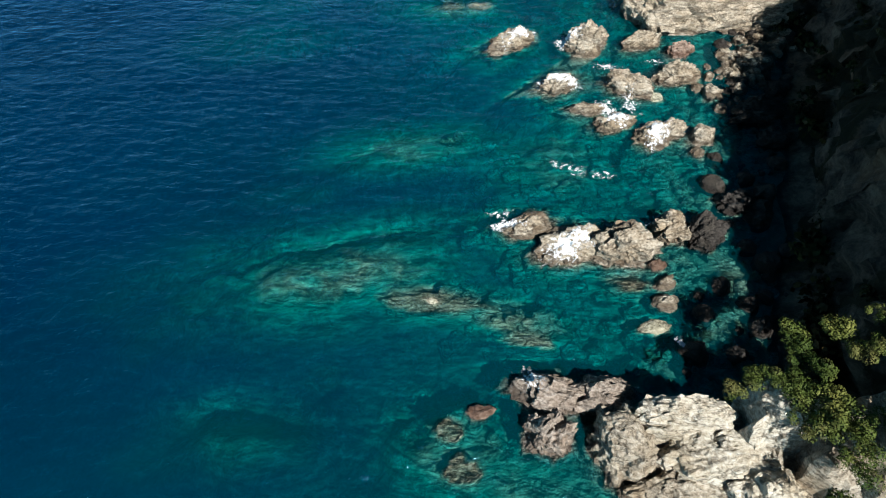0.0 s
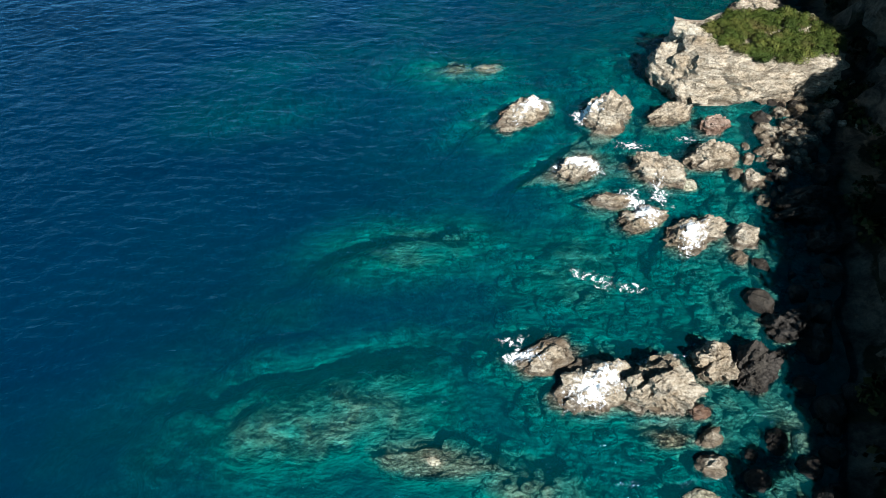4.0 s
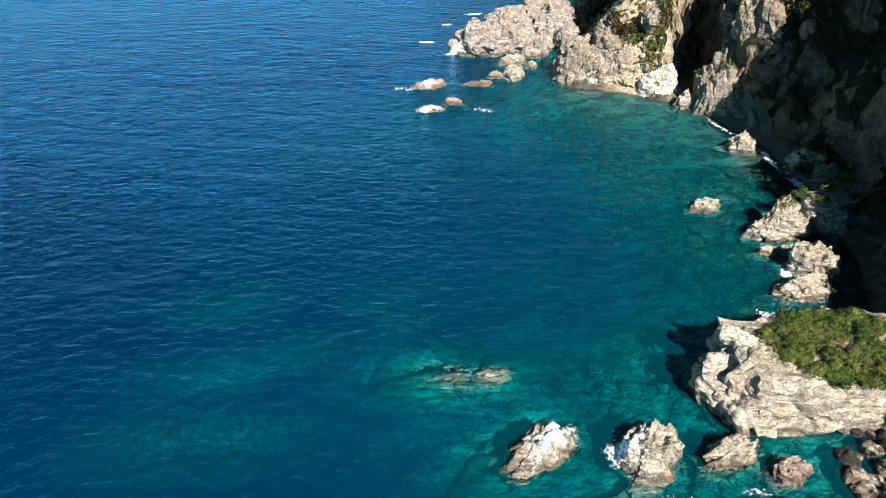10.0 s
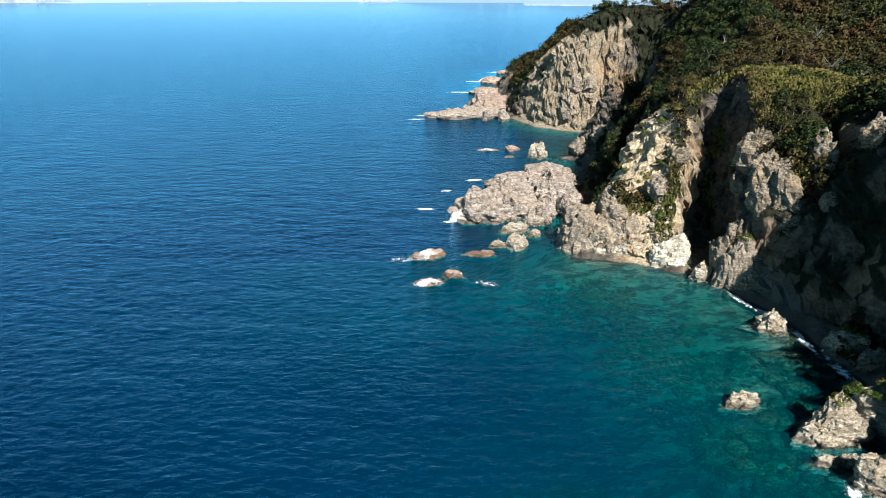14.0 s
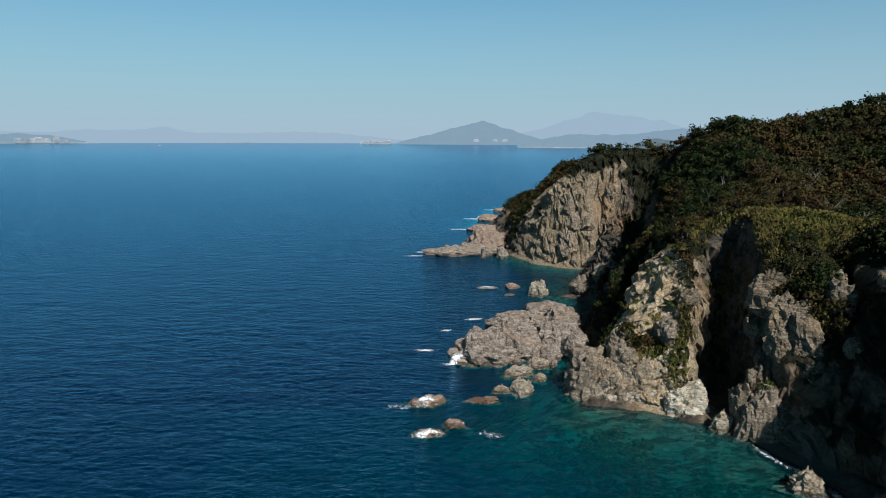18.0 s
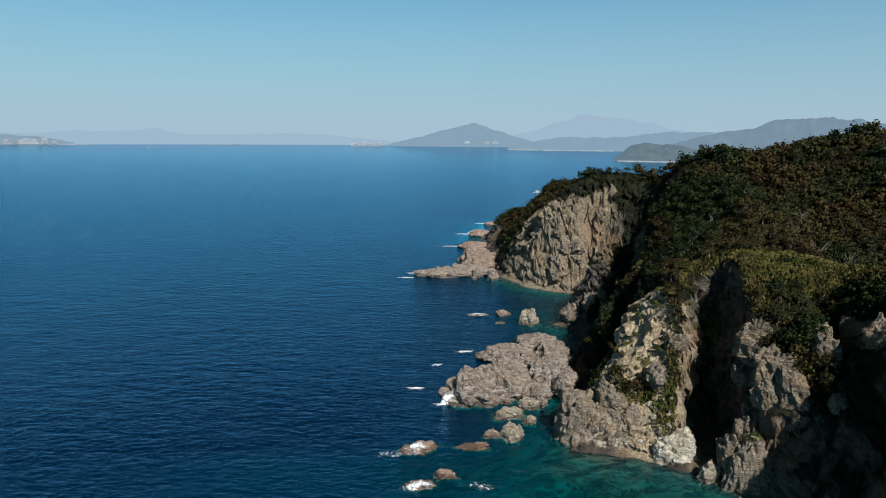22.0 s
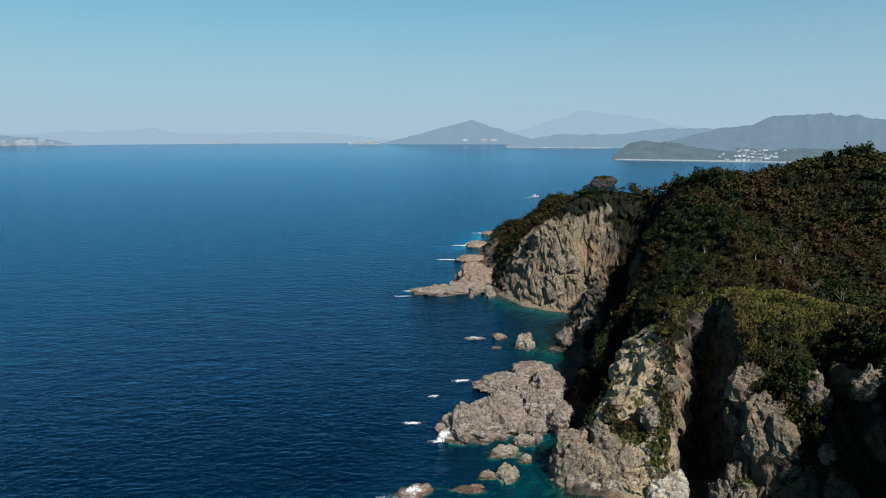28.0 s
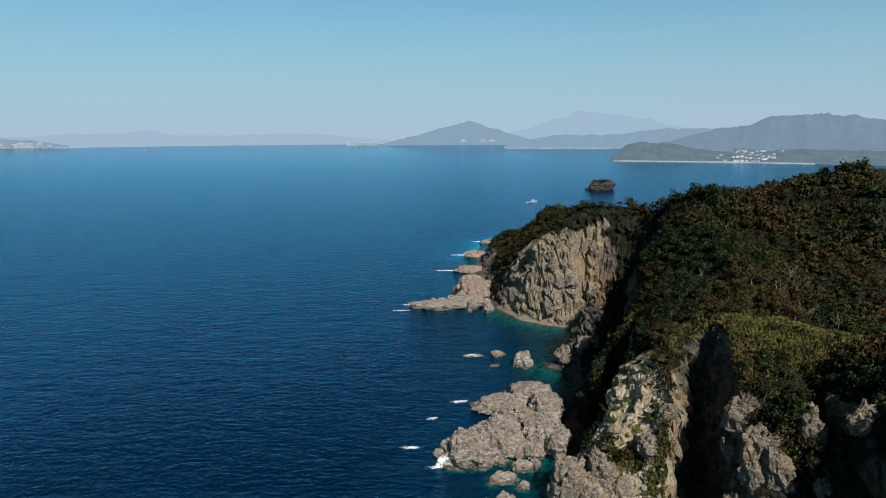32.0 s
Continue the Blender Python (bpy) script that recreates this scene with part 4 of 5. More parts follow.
def crown_points(rng, count, radius, height, lumps=7):
    """Points over a lumpy, gappy crown that stands on z = 0, and the way out at each."""
    centres = rng.normal(size=(lumps, 3)) * (0.42, 0.42, 0.25)
    centres[:, 2] = np.abs(centres[:, 2]) + 0.42
    sizes = rng.uniform(0.32, 0.55, lumps)
    pick = rng.integers(0, lumps, count)
    way = rng.normal(size=(count, 3))
    way[:, 2] = np.abs(way[:, 2]) * 0.9 - 0.25
    way /= np.linalg.norm(way, axis=1, keepdims=True)
    p = centres[pick] + way * sizes[pick][:, None] * rng.uniform(0.75, 1.08, (count, 1))
    return p * (radius, radius, height), way


def cards_mesh(name, verts, mat, normals=None):
    faces = np.arange(len(verts)).reshape(-1, 4)
    me = mesh_of(name, verts, faces, mat, normals is not None)
    if normals is not None:  # leaves lean every way, but light falls on the crown as on a mass
        me.normals_split_custom_set_from_vertices(normals.tolist())
    return me


def crown_normals(verts, way, rng):
    n = np.repeat(way, 4, 0) * 1.0 + rng.normal(scale=0.22, size=verts.shape)
    n[:, 2] += 0.15
    return n / (np.linalg.norm(n, axis=1, keepdims=True) + 1e-9)


def trunk_mesh(name, height, radius, rng, limbs=4):
    verts, faces = [], []

    def limb(base, tip, r0, r1):
        base, tip = Vector(base), Vector(tip)
        way = (tip - base).normalized()
        side = way.cross(Vector((0.31, 0.9, 0.2))).normalized()
        up = way.cross(side)
        start = len(verts)
        for k in range(3):
            t = k / 2
            c = base.lerp(tip, t) + side * (0.06 * height * math.sin(t * 3) * (r0 > radius * 0.8))
            r = r0 + (r1 - r0) * t
            for j in range(6):
                a = j * math.pi / 3
                verts.append(tuple(c + side * (r * math.cos(a)) + up * (r * math.sin(a))))
        for k in range(2):
            for j in range(6):
                faces.append((start + k * 6 + j, start + k * 6 + (j + 1) % 6, start + k * 6 + 6 + (j + 1) % 6, start + k * 6 + 6 + j))

    limb((0, 0, -0.6), (0.1 * height * rng.uniform(-1, 1), 0.1 * height * rng.uniform(-1, 1), height * 0.75), radius, radius * 0.5)
    for _ in range(limbs):
        a, z = rng.uniform(0, 6.28), rng.uniform(0.35, 0.65)
        limb((0, 0, height * z), (0.4 * height * math.cos(a), 0.4 * height * math.sin(a), height * (z + 0.4)), radius * 0.45, radius * 0.12)
    return mesh_of(name, verts, faces, BARK, True)


rng = np.random.default_rng(7)
SHRUBS = []
for k in range(5):
    p, way = crown_points(rng, 1300, 1.5, 1.7, 9)
    v = leaf_cards(p, way, 0.105, rng)
    SHRUBS.append(cards_mesh("shrub", v, SHRUB_LEAVES, crown_normals(v, way, rng)))
CROWNS, TRUNKS, CROWN_DATA = [], [], []
for k in range(6):
    p, way = crown_points(rng, 420, 2.5, 3.0, 9)
    p[:, 2] += 1.2
    v = leaf_cards(p, way, 0.24, rng)
    nrm = crown_normals(v, way, rng)
    CROWN_DATA.append((v.reshape(-1, 4, 3), nrm.reshape(-1, 4, 3)))
    CROWNS.append(cards_mesh("crown", v, LEAVES, nrm))
    TRUNKS.append(trunk_mesh("trunk", 4.2, 0.17, rng))


def shrub(x, y, z, size, k, label="leafy green shrub rooted on bare rock"):
    ob = new("shrub", SHRUBS[k % 5])
    ob.matrix_world = pose(x, y, z, 0, 0, 73 * k) @ Matrix.Diagonal((size, size, size * 0.7, 1))
    return tagged(ob, label, "shrub", "shrubs on the rocks")


for k in range(175):  # the cap of the stack
    a, r = rng.uniform(0, 2 * math.pi), math.sqrt(rng.uniform(0, 1))
    u, v = 5.0 + 12.0 * r * math.cos(a), 0.3 + 7.8 * r * math.sin(a)
    top = STACK_TOP.ray_cast(Vector((u, v, 40)), Vector((0, 0, -1)))[0]
    if top and top.z > 4.0:
        at = stack.matrix_world @ top
        shrub(at.x, at.y, at.z - 0.25, rng.uniform(0.75, 1.2), k)
for x, y, z, s in ((71, 180, 5.6, 1.2), (75, 182, 6.2, 1.5), (80, 182, 7.4, 1.6), (84, 184, 7.6, 1.8), (78, 179, 6.6, 1.1), (31.5, 37, 9.3, 1.0),
                   (33.5, 37.4, 10, 1.1), (35.5, 37.6, 10.8, 1.0), (89, 209, 4.6, 1.1), (91, 207, 4.4, 1.0), (80, 245, 12.5, 1.3), (84, 246, 13, 1.5)):
    shrub(x, y, z, s, int(s * 10 + x))
for k in range(50):  # scrub on the land side of the cape
    x, y = rng.uniform(37, 50), rng.uniform(24, 44)
    shrub(x, y, max(float(ground_at(np.array(x), np.array(y))), 10 + 0.75 * (x - 37)) + 0.3 - 0.10 * abs(y - 35), rng.uniform(0.7, 1.5), k)


def scatter(count, seed, x0, x1, y0, y1, least):
    r = np.random.default_rng(seed)
    x, y = r.uniform(x0, x1, count), r.uniform(y0, y1, count)
    ok = ground_at(x, y, 4) + r.normal(scale=0.12, size=count) > least
    x, y = x[ok], y[ok]
    return x, y, ground_at(x, y), ground_at(x, y, 3)


def build_trees():
    x, y, z, steep = scatter(12500, 3, 45, 215, -50, 690, 0.42)
    seen = (y < 400) | (x < 70 + 0.35 * (y - 400)) | (x - 60 < 0.5 * (500 - y)) | ((y < 470) & (z > 60))  # the far side of the hill stays bare
    x, y, z, steep = x[seen], y[seen], z[seen], steep[seen]
    order = np.argsort(np.hypot(x - 92, (y - 300) * 0.8))
    r = np.random.default_rng(5)
    size = r.uniform(0.65, 1.3, len(x)) * np.interp(steep, [0.6, 1.6, 2.6], [1.05, 0.75, 0.5])
    grassy = smooth(16, 7, np.abs((y - 284) + 0.22 * (x - 95))) * smooth(76, 84, x) * smooth(150, 128, x)
    size = size * (1 - 0.55 * grassy)
    first = 0
    verts, normals = [], []
    for i in order:
        if grassy[i] > 0.4 and r.random() < 0.8:
            continue
        turn = r.uniform(0, 6.28)
        if first < 280 and y[i] > 240:
            ob = new("tree", None)
            ob.matrix_world = pose(x[i], y[i], z[i] - 0.3, 0, 0, math.degrees(turn)) @ Matrix.Diagonal((size[i],) * 3 + (1,))
            tagged(ob, "small wind-shaped broadleaf tree on the headland slope", "tree", "trees on the headland")
            k = int(r.integers(6))
            part("trunk", TRUNKS[k], ob)
            part("crown", CROWNS[k], ob)
            first += 1
        else:
            k = int(r.integers(6))
            far = math.hypot(x[i], y[i] - 80)
            step, grow = (6, 2.2) if y[i] < 235 else (3, 1.55) if far < 300 else (5, 2.0)
            v, n = CROWN_DATA[k][0][::step], CROWN_DATA[k][1][::step]
            mid = v.mean(1, keepdims=True)
            v, n = (mid + (v - mid) * grow).reshape(-1, 3), n.reshape(-1, 3)
            c, s = math.cos(turn), math.sin(turn)
            verts.append(np.stack([c * v[:, 0] - s * v[:, 1], s * v[:, 0] + c * v[:, 1], v[:, 2]], 1) * size[i] + (x[i], y[i], z[i] - 0.6))
            normals.append(np.stack([c * n[:, 0] - s * n[:, 1], s * n[:, 0] + c * n[:, 1], n[:, 2]], 1))
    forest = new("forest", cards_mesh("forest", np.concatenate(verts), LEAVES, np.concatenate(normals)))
    tagged(forest, "dense dark evergreen and rust-tinged scrub forest", "forest", kind="stuff")


build_trees()


def build_grass():
    r = np.random.default_rng(9)
    x, y, z, steep = scatter(60000, 13, 55, 165, 235, 345, 0.3)
    grassy = smooth(20, 8, np.abs((y - 284) + 0.22 * (x - 95))) * smooth(74, 82, x) * smooth(155, 130, x)
    scrubby = fbm(x, y, 0 * x, 16, 3, 151)
    ok = (grassy > r.uniform(0.2, 0.8, len(x))) | ((scrubby > 0.28) & (steep > 0.8))
    x, y, z = x[ok], y[ok], z[ok]
    n = len(x)
    quads = []
    for k in range(4):
        a = r.uniform(0, 6.28, n)
        h, w = r.uniform(0.5, 1.3, n), r.uniform(0.10, 0.26, n)
        dx, dy = np.cos(a) * w, np.sin(a) * w
        lx, ly = r.normal(scale=0.35, size=(2, n))
        ox, oy = r.normal(scale=0.4, size=(2, n))
        px, py = x + ox, y + oy
        quads.append(np.stack([np.stack([px - dx * 0.5, py - dy * 0.5, z - 0.2], 1), np.stack([px + dx * 0.5, py + dy * 0.5, z - 0.2], 1),
                               np.stack([px + dx + lx, py + dy + ly, z + h], 1), np.stack([px - dx + lx, py - dy + ly, z + h * 0.9], 1)], 1))
    v = np.concatenate(quads).reshape(-1, 3)
    tagged(new("grass", cards_mesh("grass", v, DRY_GRASS)), "yellow-green dry grass along the cliff crest", "grass", kind="stuff")


build_grass()


def build_undergrowth():
    """Low scrub that closes the ground between the trees."""
    r = np.random.default_rng(19)
    x, y, z, steep = scatter(90000, 21, 45, 200, 236, 560, 0.45)
    ok = (y < 400) | (x < 90 + 0.5 * (y - 400)) | (z > 60)
    x, y, z = x[ok], y[ok], z[ok]
    lump = fbm(x, y, 0 * x, 5, 3, 171)
    quads, normals = [], []
    for k in range(3):
        p = np.stack([x + r.normal(scale=0.7, size=len(x)), y + r.normal(scale=0.7, size=len(x)), z + 0.25 + 0.9 * np.clip(lump + 0.4, 0, 1) * r.random(len(x))], 1)
        way = np.stack([0 * x, 0 * x, 1 + 0 * x], 1)
        v = leaf_cards(p, way, 0.42, r)
        quads.append(v)
        normals.append(crown_normals(v, way + r.normal(scale=0.5, size=way.shape), r))
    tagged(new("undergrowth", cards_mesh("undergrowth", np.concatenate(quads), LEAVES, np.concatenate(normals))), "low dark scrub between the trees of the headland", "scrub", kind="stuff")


build_undergrowth()


def scar_growth():
    """Tufts of ochre grass and dark shrubs that hold on to the scarred face."""
    dry = [me.copy() for me in SHRUBS]
    for me in dry:
        me.materials[0] = DRY_GRASS
    r = np.random.default_rng(29)
    for k in range(60):
        x, y = 60 + r.normal() * 8, 281 + r.normal() * 13
        z = float(ground_at(np.array(x), np.array(y)))
        if z < 5:
            continue
        tan = r.random() < 0.6
        ob = new("shrub", dry[k % 5] if tan else SHRUBS[k % 5])
        s = r.uniform(0.6, 1.3)
        ob.matrix_world = pose(x, y, z - 0.5, 0, 0, 61 * k) @ Matrix.Diagonal((s, s, 0.8 * s, 1))
        tagged(ob, "dry ochre tuft clinging to the scarred cliff" if tan else "green shrub clinging to the scarred cliff", "shrub", "shrubs on the scar")


scar_growth()


# ---- outcrops that break the cliff faces ----
def build_outcrops():
    kinds = [rock_mesh("outcrop", 6, 4.5, 4.0, 500 + k % 6, BLUFF_ROCK if k < 6 else CLIFF_ROCK, 4, blocky=0.5, cuts=8) for k in range(12)]
    r = np.random.default_rng(37)
    made = 0
    while made < 60:
        cx, cy, sx, sy = ((76, 262, 5, 7), (88, 245, 9, 5), (48, 270, 8, 6), (64, 394, 6, 9), (72, 462, 14, 5))[int(r.choice(5, p=(0.12, 0.1, 0.33, 0.2, 0.25)))]
        x, y = cx + r.normal() * sx, cy + r.normal() * sy
        z, steep = float(ground_at(np.array(x), np.array(y))), float(ground_at(np.array(x), np.array(y), 3))
        if z < 0.5 or steep < 0.7 or z > 44:
            continue
        s = r.uniform(0.5, 1.5) * (1.15 if cy > 440 else 1.0)
        ob = new("outcrop", kinds[made % 6 + (6 if 70 < cx and cy < 300 else 0)])
        ob.matrix_world = pose(x, y, z - 1.2 * s, r.uniform(-20, 25), r.uniform(-20, 20), r.uniform(0, 360)) @ Matrix.Diagonal((s, s, s * r.uniform(0.9, 1.6), 1))
        tagged(ob, "jagged brown rock outcrop on the cliff face", "outcrop", "outcrops on the cliffs")
        made += 1


build_outcrops()


def rock_top(x, y):
    """Height of the highest sea rock at a place."""
    best = 0.0
    for ob, tree in ROCKS:
        if math.hypot(ob.location.x - x, ob.location.y - y) < 26:
            hit = tree.ray_cast(ob.matrix_world.inverted() @ Vector((x, y, 60)), Vector((0, 0, -1)))[0]
            if hit:
                best = max(best, hit.z + ob.location.z)
    return best


# ---- jointed blocks on the rock platforms ----
def build_blocks():
    kinds = [rock_mesh("block", 5, 3.6, 3.2, 540 + k, SHELF_ROCK, 4, blocky=0.6, cuts=6, slabs=8) for k in range(6)]
    r = np.random.default_rng(43)
    for k in range(104):
        if k < 84:
            t = r.random()
            x, y, z = 10 + 36 * t + r.normal() * 3, 299 + 50 * t * r.random() + r.normal() * 3, 0.0
        else:
            x, y, z = r.uniform(0, 38), 503 + r.normal() * 7, 0.0
        s = 0.45 + 1.25 * r.random() ** 1.6
        z = max(0.2, rock_top(x, y) - 1.1 * s)
        ob = new("shelf_block", kinds[k % 6])
        ob.matrix_world = pose(x, y, z, r.uniform(-15, 15), r.uniform(-15, 15), r.uniform(0, 360)) @ Matrix.Diagonal((s, s, s, 1))
        tagged(ob, "jointed pinkish-grey block on the rock shelf", "rock", "blocks on the rock shelves")


build_blocks()


# ---- boulders on the beach and the talus ----
LITTLE = [rock_mesh("boulder", 1.6, 1.4, 0.8, 300 + k, PALE_ROCK, 3, blocky=0.45, cuts=10, slabs=5) for k in range(7)]


# darker copies of the boulders, cliff shade put into their colour
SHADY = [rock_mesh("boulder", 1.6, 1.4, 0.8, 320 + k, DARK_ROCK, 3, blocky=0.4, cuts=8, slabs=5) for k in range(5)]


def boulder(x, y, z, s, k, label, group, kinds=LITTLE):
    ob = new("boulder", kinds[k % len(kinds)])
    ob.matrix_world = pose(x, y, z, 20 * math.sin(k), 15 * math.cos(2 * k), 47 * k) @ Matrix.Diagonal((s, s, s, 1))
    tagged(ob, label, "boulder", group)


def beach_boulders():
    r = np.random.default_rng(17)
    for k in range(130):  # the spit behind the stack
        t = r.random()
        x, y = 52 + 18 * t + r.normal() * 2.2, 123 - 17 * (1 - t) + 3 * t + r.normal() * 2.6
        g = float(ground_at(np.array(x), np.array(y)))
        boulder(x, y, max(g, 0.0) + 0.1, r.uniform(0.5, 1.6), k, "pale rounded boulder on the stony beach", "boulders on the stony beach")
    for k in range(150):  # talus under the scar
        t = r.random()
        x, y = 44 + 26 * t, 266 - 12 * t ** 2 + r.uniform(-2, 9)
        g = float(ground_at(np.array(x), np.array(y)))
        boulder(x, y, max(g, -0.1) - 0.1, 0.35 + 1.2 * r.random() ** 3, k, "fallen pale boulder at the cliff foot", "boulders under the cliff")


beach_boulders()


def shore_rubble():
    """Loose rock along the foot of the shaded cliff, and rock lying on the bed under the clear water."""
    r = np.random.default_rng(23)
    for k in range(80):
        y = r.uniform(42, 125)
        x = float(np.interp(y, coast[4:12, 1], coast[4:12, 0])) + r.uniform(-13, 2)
        boulder(x, y, -0.35, 0.5 + 2.0 * r.random() ** 2, k, "wet boulder coloured dark for the shade of the cliff", "boulders in the shaded cove", SHADY)
    SUNKEN = [rock_mesh("sunken", 1.6, 1.4, 0.8, 340 + k, SUNK_ROCK, 2, blocky=0.4, cuts=8, slabs=5) for k in range(7)]
    WEEDY = [rock_mesh("weedy", 2.0, 1.6, 0.8, 360 + k, WEED_ROCK, 2, blocky=0.4, cuts=8, slabs=5) for k in range(7)]
    for made, first, last, tint, label in ((SUNKEN, 30, 150, SUNK_ROCK, "many brown rocks lying under clear green water"), (WEEDY, 150, 250, WEED_ROCK, "dark weed-covered rocks under the green water of the bay")):
        lay_rocks(r, made, first, last, tint, label)


def lay_rocks(r, made, first, last, tint, label):
    temps = [(np.array([v.co[:] for v in m.vertices]), np.array([f.vertices[:] for f in m.polygons])) for m in made]
    verts, faces, count = [], [], 0
    x, y = r.uniform(0 if first < 100 else 25, 62 if first < 100 else 90, 2200), r.uniform(first, last, 2200)
    d, _ = offshore(x, y)
    z = bed_height(x, y)
    ok = (d < -1) & (z > -5.5) & (fbm(x, y, 0 * x, 18, 3, 161) > -0.15)
    for k, (px, py, pz) in enumerate(zip(x[ok], y[ok], z[ok])):
        v, f = temps[k % 7]
        s, a = 0.5 + 1.5 * r.random() ** 2.5, r.uniform(0, 6.28)
        c, t = math.cos(a) * s, math.sin(a) * s
        v = np.stack([c * v[:, 0] - t * v[:, 1] + px, t * v[:, 0] + c * v[:, 1] + py, np.minimum(v[:, 2] * s + pz, -0.12)], 1)
        verts.append(v)
        faces.append(f + count)
        count += len(v)
    ob = new("sunken_rocks", mesh_of("sunken_rocks", np.concatenate(verts), np.concatenate(faces), tint))
    tagged(ob, label, "rocks", kind="stuff")


shore_rubble()

# ---- white water ----
for k, (x, y, w, d, turn) in enumerate(((15.3, 122, 9.5, 6, 35), (25.2, 120.4, 5, 8, 48), (21.9, 106.6, 8.5, 6, 20), (29.5, 99, 5, 5, 0), (30.6, 95.4, 8, 5, 20),
                                       (36.6, 90.6, 8, 5, 25), (18.5, 65, 8, 8, 0), (10, 70, 5, 4, 0), (11, 43, 4, 6, 0),                                        (31.4, 49, 2.2, 2.4, 0), (57, 150, 6, 4, 0), (68, 152, 4, 3, 0))):
    foam(x, y, w, d, k + 1, turn)
for k, (x, y, w, d, turn) in enumerate(((-5, 264, 9, 5, 0), (-4, 244.5, 9, 4.5, 0), (-6, 311, 7, 4, 0), (4, 297, 10, 4, 15), (-11, 505, 14, 5, 0), (22, 407, 12, 4, 0),
                                       (2, 335, 6, 3, 0), (13, 351, 9, 4, 0), (-16, 492, 12, 4, 0), (18, 608, 30, 7, 0), (30, 672, 26, 7, 0), (52, 742, 26, 7, 0))):
    foam(x, y, w, d, k + 31, turn)
for k, (x, y, w, d, turn) in enumerate(((84, 200, 5, 9, 0), (82.5, 213, 3.4, 14, 3), (80, 226, 2.6, 10, 14), (76.5, 236, 2.4, 9, 20), (66, 163, 3, 5, 0))):
    foam(x, y, w, d, k + 61, turn)

for k, (x, y, w, d, turn) in enumerate(((21.5, 83, 9, 3.4, -18), (26, 81.5, 6, 2.5, 10), (31.5, 112.5, 9, 3, -10), (34, 100.5, 5, 7, 20), (8.5, 72.5, 5, 3, 0), (26, 69.5, 10, 2.4, 10),
                                       (41.5, 114, 6, 2.5, 0), (12, 245, 9, 5, 0), (-12, 262, 12, 4, 0), (84, 206, 3, 8, 0), (78, 231, 3, 10, 20))):
    foam(x, y, w, d, k + 91, turn, weight=0.55)


# ---- the far shore ----
def range_of(name, label, mat, tops, far, near_base=0.0, deep=500.0, seed=1):
    """A ridge of hills seen across the bay: corners of bearing in degrees (right of +y) and height in metres, at that distance from (0, 85)."""
    a = np.linspace(tops[0][0], tops[-1][0], 160)
    h = np.interp(a, [t[0] for t in tops], [t[1] for t in tops])
    h = h * (1 + 0.10 * fbm(a * 40, 0 * a, 0 * a, 30, 4, seed)) + 2.5 * fbm(a * 40, 0 * a, 0 * a, 6, 3, seed + 9)
    rows = []
    for k, v in enumerate((0.0, 0.03, 0.2, 0.45, 0.75, 1.0, 1.3)):
        rise = (0, 0.05, 0.32, 0.62, 0.9, 1.0, 0.5)[k]
        rad = far + deep * v * (1 + 0.1 * fbm(a * 30, 0 * a + k, 0 * a, 20, 3, seed + 3))
        z = near_base + np.maximum(h, 1.0) * rise * (1 + (0.16 * fbm(a * 60, 0 * a + 5 * k, 0 * a, 25, 3, seed + 5) if 1 < k < 5 else 0)) - (2 if k == 0 else 0)
        rows.append(np.stack([rad * np.sin(np.radians(a)), 85 + rad * np.cos(np.radians(a)), z], 1))
    v = np.concatenate(rows)
    n = len(a)
    i = (np.arange(len(rows) - 1)[:, None] * n + np.arange(n - 1)[None, :]).ravel()
    tagged(new(name, mesh_of(name, v, np.stack([i, i + 1, i + n + 1, i + n], 1), mat, True)), label, "hills", kind="structure")


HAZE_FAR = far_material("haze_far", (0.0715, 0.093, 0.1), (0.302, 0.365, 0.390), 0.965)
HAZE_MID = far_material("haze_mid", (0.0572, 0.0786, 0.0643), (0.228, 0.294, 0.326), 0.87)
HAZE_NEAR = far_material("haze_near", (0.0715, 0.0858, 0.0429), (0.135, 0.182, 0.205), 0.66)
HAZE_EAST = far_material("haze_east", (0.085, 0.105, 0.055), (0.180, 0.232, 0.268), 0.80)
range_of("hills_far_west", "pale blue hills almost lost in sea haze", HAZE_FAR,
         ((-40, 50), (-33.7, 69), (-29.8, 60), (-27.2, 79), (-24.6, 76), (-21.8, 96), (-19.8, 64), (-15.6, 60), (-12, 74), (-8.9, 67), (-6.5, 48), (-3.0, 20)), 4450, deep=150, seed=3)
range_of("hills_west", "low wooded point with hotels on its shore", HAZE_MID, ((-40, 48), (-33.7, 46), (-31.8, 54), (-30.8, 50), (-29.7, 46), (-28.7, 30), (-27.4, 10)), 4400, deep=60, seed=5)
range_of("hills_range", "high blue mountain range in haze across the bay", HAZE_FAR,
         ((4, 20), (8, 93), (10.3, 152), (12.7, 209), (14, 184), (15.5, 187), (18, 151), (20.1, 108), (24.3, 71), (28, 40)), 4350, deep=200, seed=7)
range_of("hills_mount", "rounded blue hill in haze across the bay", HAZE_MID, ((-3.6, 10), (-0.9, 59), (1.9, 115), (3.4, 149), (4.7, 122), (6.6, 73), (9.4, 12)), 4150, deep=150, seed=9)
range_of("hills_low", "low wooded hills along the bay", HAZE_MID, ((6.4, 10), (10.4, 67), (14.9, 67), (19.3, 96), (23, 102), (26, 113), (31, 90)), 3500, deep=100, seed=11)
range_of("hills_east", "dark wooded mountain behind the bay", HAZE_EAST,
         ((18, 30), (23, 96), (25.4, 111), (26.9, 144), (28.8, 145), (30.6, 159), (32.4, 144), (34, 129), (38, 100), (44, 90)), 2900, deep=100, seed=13)
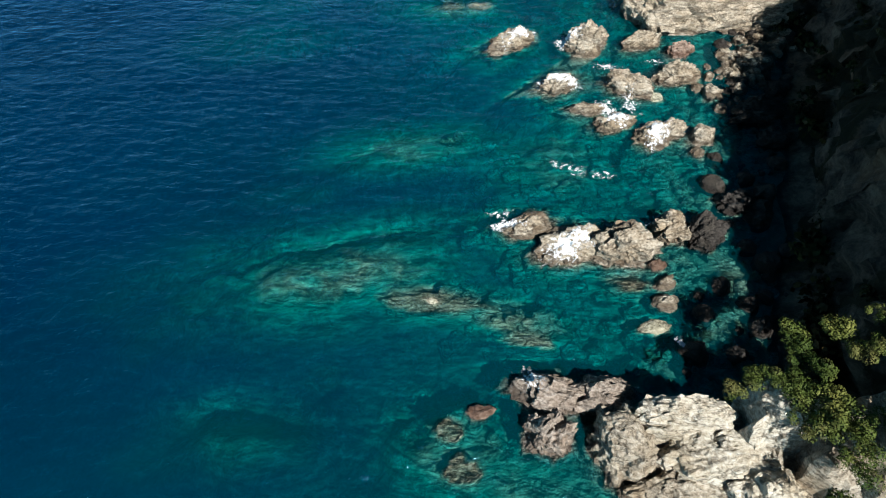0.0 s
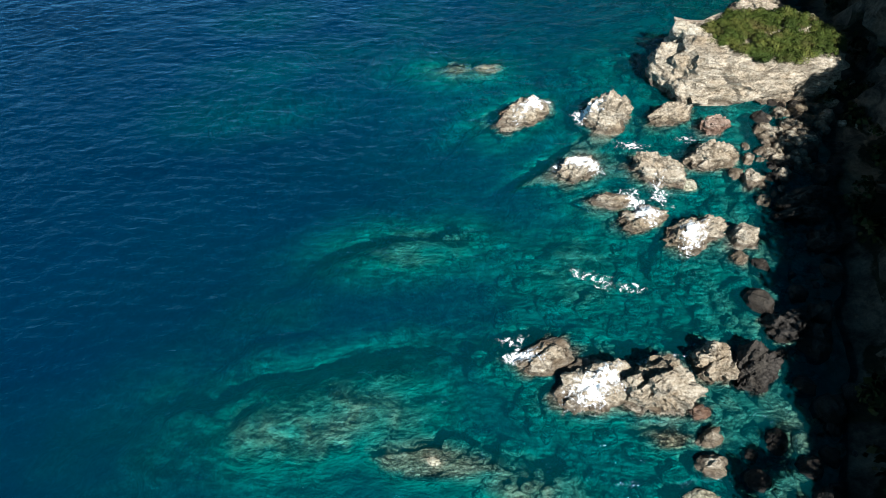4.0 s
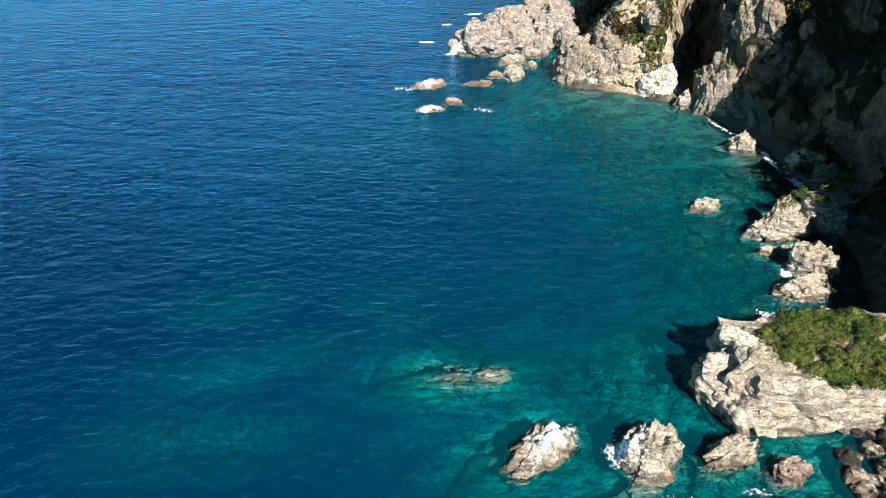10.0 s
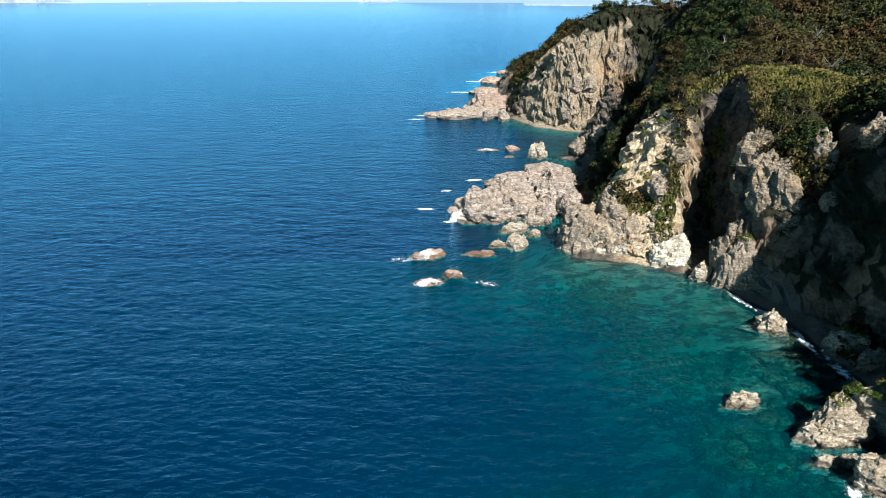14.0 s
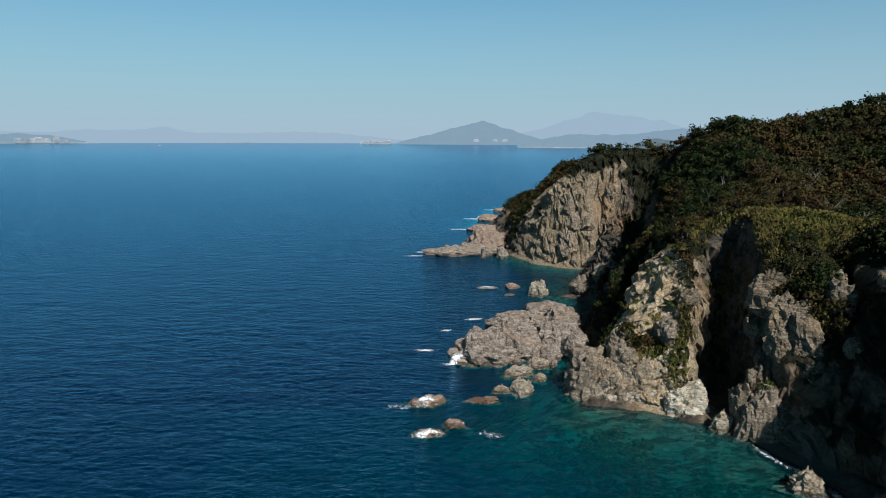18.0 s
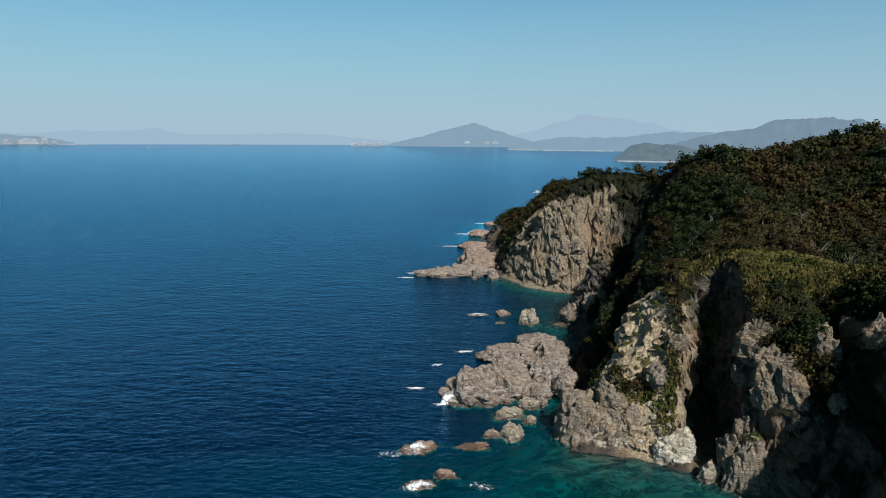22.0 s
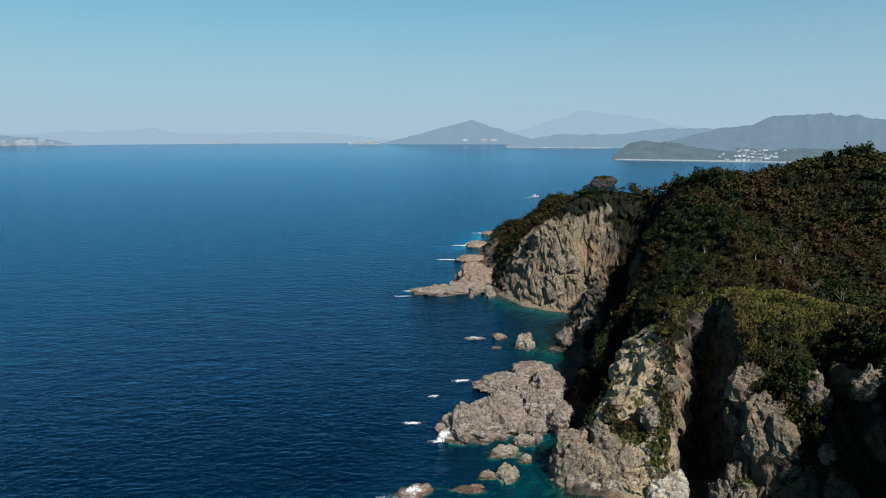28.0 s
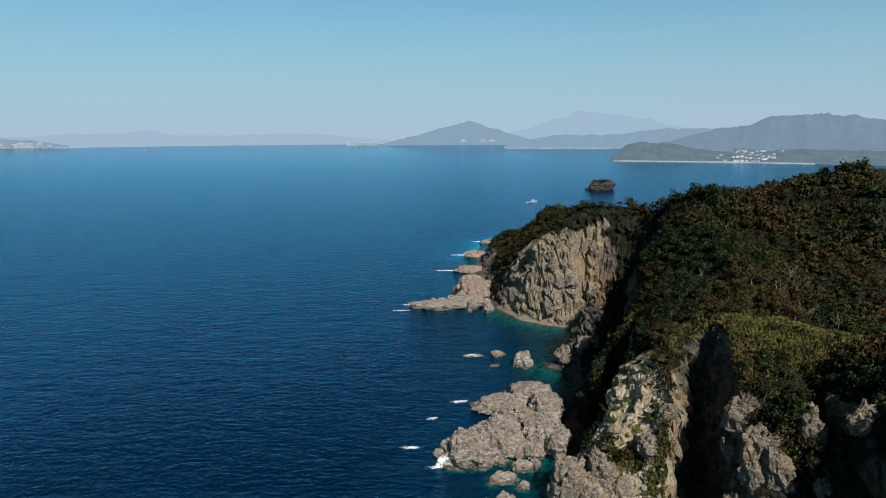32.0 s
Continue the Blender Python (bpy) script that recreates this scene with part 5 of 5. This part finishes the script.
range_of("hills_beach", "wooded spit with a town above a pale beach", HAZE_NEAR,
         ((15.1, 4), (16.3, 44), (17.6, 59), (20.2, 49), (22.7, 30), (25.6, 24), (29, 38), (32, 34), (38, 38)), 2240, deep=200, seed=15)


# wall, roof, sand and glass colours with the same haze glow mixed in
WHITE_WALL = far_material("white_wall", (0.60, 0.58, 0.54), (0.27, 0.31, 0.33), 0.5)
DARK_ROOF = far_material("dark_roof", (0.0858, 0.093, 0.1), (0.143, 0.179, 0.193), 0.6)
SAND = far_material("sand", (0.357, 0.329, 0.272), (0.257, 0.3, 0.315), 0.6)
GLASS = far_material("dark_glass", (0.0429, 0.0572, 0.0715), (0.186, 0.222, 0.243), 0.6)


def box_mesh(name, w, d, h, mat, gable=0.0):
    x, y = w / 2, d / 2
    v = [(-x, -y, 0), (x, -y, 0), (x, y, 0), (-x, y, 0), (-x, -y, h), (x, -y, h), (x, y, h), (-x, y, h)]
    f = [(0, 3, 2, 1), (0, 1, 5, 4), (1, 2, 6, 5), (2, 3, 7, 6), (3, 0, 4, 7)]
    if gable:
        v += [(-x, 0, h + gable), (x, 0, h + gable)]
        f += [(4, 5, 9, 8), (6, 7, 8, 9), (5, 6, 9), (7, 4, 8)]
    else:
        f.append((4, 5, 6, 7))
    return mesh_of(name, v, f, mat)


def hotel(bearing, far, z, w, floors, label="white waterfront hotel block hazed by distance"):
    ob = new("hotel", None)
    a = radians(bearing)
    ob.matrix_world = pose(far * math.sin(a), 85 + far * math.cos(a), z, 0, 0, -bearing)
    tagged(ob, label, "building", "hotels on the far shore")
    part("wall", box_mesh("wall", w, 16, floors * 3.4, WHITE_WALL), ob)
    part("roof", box_mesh("roof", w * 0.7, 10, 2.4, WHITE_WALL), ob).location = (0, 0, floors * 3.4)
    pane = box_mesh("window", w * 0.94, 0.4, 1.5, GLASS)
    for k in range(floors):
        part("window", pane, ob, "dark band of windows").location = (0, -8.1, k * 3.4 + 1.2)
    return ob


for k, (bearing, w, floors) in enumerate(((-31.6, 46, 7), (-30.9, 40, 6), (-30.4, 44, 8), (-29.9, 38, 7), (-29.3, 30, 9), (-28.7, 24, 4))):
    hotel(bearing, 4385, 3, w, floors)
for k, (bearing, w, floors) in enumerate(((-6.4, 40, 4), (-5.6, 60, 5), (-5.0, 50, 4), (-4.4, 40, 6), (3.0, 34, 3), (4.6, 30, 3), (5.4, 36, 3))):
    hotel(bearing, 4120, 2 if bearing < 0 else 20, w, floors, "pale harbour building hazed by distance")


def shore_strip(name, label, a0, a1, far, wide, z=1.2):
    a = np.radians(np.linspace(a0, a1, 60))
    w = wide * (0.6 + 0.4 * np.sin(np.linspace(0, 3.14, 60)))
    rows = [np.stack([(far - w * k) * np.sin(a), 85 + (far - w * k) * np.cos(a), 0 * a + zz], 1) for k, zz in ((-0.4, z + 2.5), (0, z), (1, -0.4))]
    i = (np.arange(2)[:, None] * 60 + np.arange(59)[None, :]).ravel()
    tagged(new(name, mesh_of(name, np.concatenate(rows), np.stack([i, i + 1, i + 61, i + 60], 1), SAND, True)), label, "beach", kind="structure")


shore_strip("beach_east", "long pale sand beach below the town", 15.4, 30, 2238, 12)
shore_strip("beach_west", "thin pale beach under the hotels", -33, -26.5, 4390, 12)
shore_strip("beach_mid", "thin pale beach lost in haze", -18.5, -15.5, 4440, 10)
shore_strip("beach_bay", "thin pale beach across the bay", 6.6, 15, 3495, 7)


def house(x, y, z, turn, w, k):
    ob = new("house", None)
    ob.matrix_world = pose(x, y, z, 0, 0, turn)
    tagged(ob, "small pale house with a dark roof in the bay town", "house", "houses of the bay town")
    part("wall", box_mesh("wall", w, 8, 5.5, WHITE_WALL), ob)
    part("roof", box_mesh("roof", w + 1, 9, 0.3, DARK_ROOF, 2.6), ob).location = (0, 0, 5.5)
    pane = box_mesh("window", 1.6, 0.3, 1.4, GLASS)
    for j in (-1, 1):
        part("window", pane, ob, "dark window").location = (j * w * 0.25, -4.1, 2.6)


def build_town():
    r = np.random.default_rng(31)
    for k in range(52):
        a, far = radians(25.4 + r.normal() * 1.0), 2246 + 90 * r.random() ** 1.4
        h = (far - 2240) * 0.34 + 1
        house(far * math.sin(a), 85 + far * math.cos(a), h, r.uniform(-40, 40), r.uniform(8, 15), k)


build_town()


def build_islet():
    ob = sea_rock(309, 1285, 46, 30, 17, 401, "small dark wooded islet with pale rock at its foot", 0, DARK_ROCK, 5, name="islet", blocky=0.25)
    r = np.random.default_rng(41)
    tree = ROCKS.pop()[1]
    verts = []
    for k in range(260):
        x, y = r.uniform(-19, 12), r.uniform(-10, 10)
        top = tree.ray_cast(Vector((x, y, 60)), Vector((0, 0, -1)))[0]
        if top and top.z > 7:
            v = CROWN_DATA[k % 6][0][::9]
            mid = v.mean(1, keepdims=True)
            verts.append((mid + (v - mid) * 2.4).reshape(-1, 3) * 0.8 + (309 + x, 1285 + y, top.z - 1.5))
    tagged(new("islet_scrub", cards_mesh("islet_scrub", np.concatenate(verts), LEAVES)), "dark scrub covering a small islet", "scrub", kind="stuff")


build_islet()


def boat(x, y, turn, size=1.0):
    ob = new("boat", None)
    ob.matrix_world = pose(x, y, 0, 0, 0, turn) @ Matrix.Diagonal((size, size, size, 1))
    tagged(ob, "small white motor boat far out on the sea", "boat", "boats on the bay")
    v = [(-5, -1.4, 1.2), (3, -1.4, 1.3), (6, 0, 1.7), (3, 1.4, 1.3), (-5, 1.4, 1.2), (-5, -1, -0.4), (3, -0.8, -0.4), (5, 0, -0.3), (3, 0.8, -0.4), (-5, 1, -0.4)]
    f = [(0, 1, 2, 3, 4), (0, 5, 6, 1), (1, 6, 7, 2), (2, 7, 8, 3), (3, 8, 9, 4), (4, 9, 5, 0), (5, 9, 8, 7, 6)]
    part("hull", mesh_of("hull", v, f, WHITE_WALL), ob)
    part("cabin", box_mesh("cabin", 3, 2, 1.8, WHITE_WALL), ob).location = (-1, 0, 1.2)
    foam(x - 9 * math.cos(radians(turn)), y - 9 * math.sin(radians(turn)), 20, 4, int(x) % 50 + 3, turn, over=False)


boat(158, 1090, 30, 1.3)
boat(-1390, 3470, 10, 1.6)
boat(-1960, 3100, 170, 1.4)


def bare_tree(x, y, size, seed):
    """A dead, silvery tree that stands out of the scrub."""
    r = np.random.default_rng(seed)
    ob = new("bare_tree", None)
    z = float(ground_at(np.array(float(x)), np.array(float(y))))
    ob.matrix_world = pose(x, y, z, 0, 0, r.uniform(0, 360)) @ Matrix.Diagonal((size, size, size, 1))
    tagged(ob, "leafless grey tree standing out of the scrub", "tree", "bare trees")
    part("trunk", trunk_mesh("bare_trunk", 6.5, 0.14, r, 11), ob)


for x, y, s in ((122, 295, 1.2), (120, 308, 0.9), (135, 300, 1.0), (110, 318, 0.9), (128, 318, 1.0)):
    bare_tree(x, y, s, int(x))
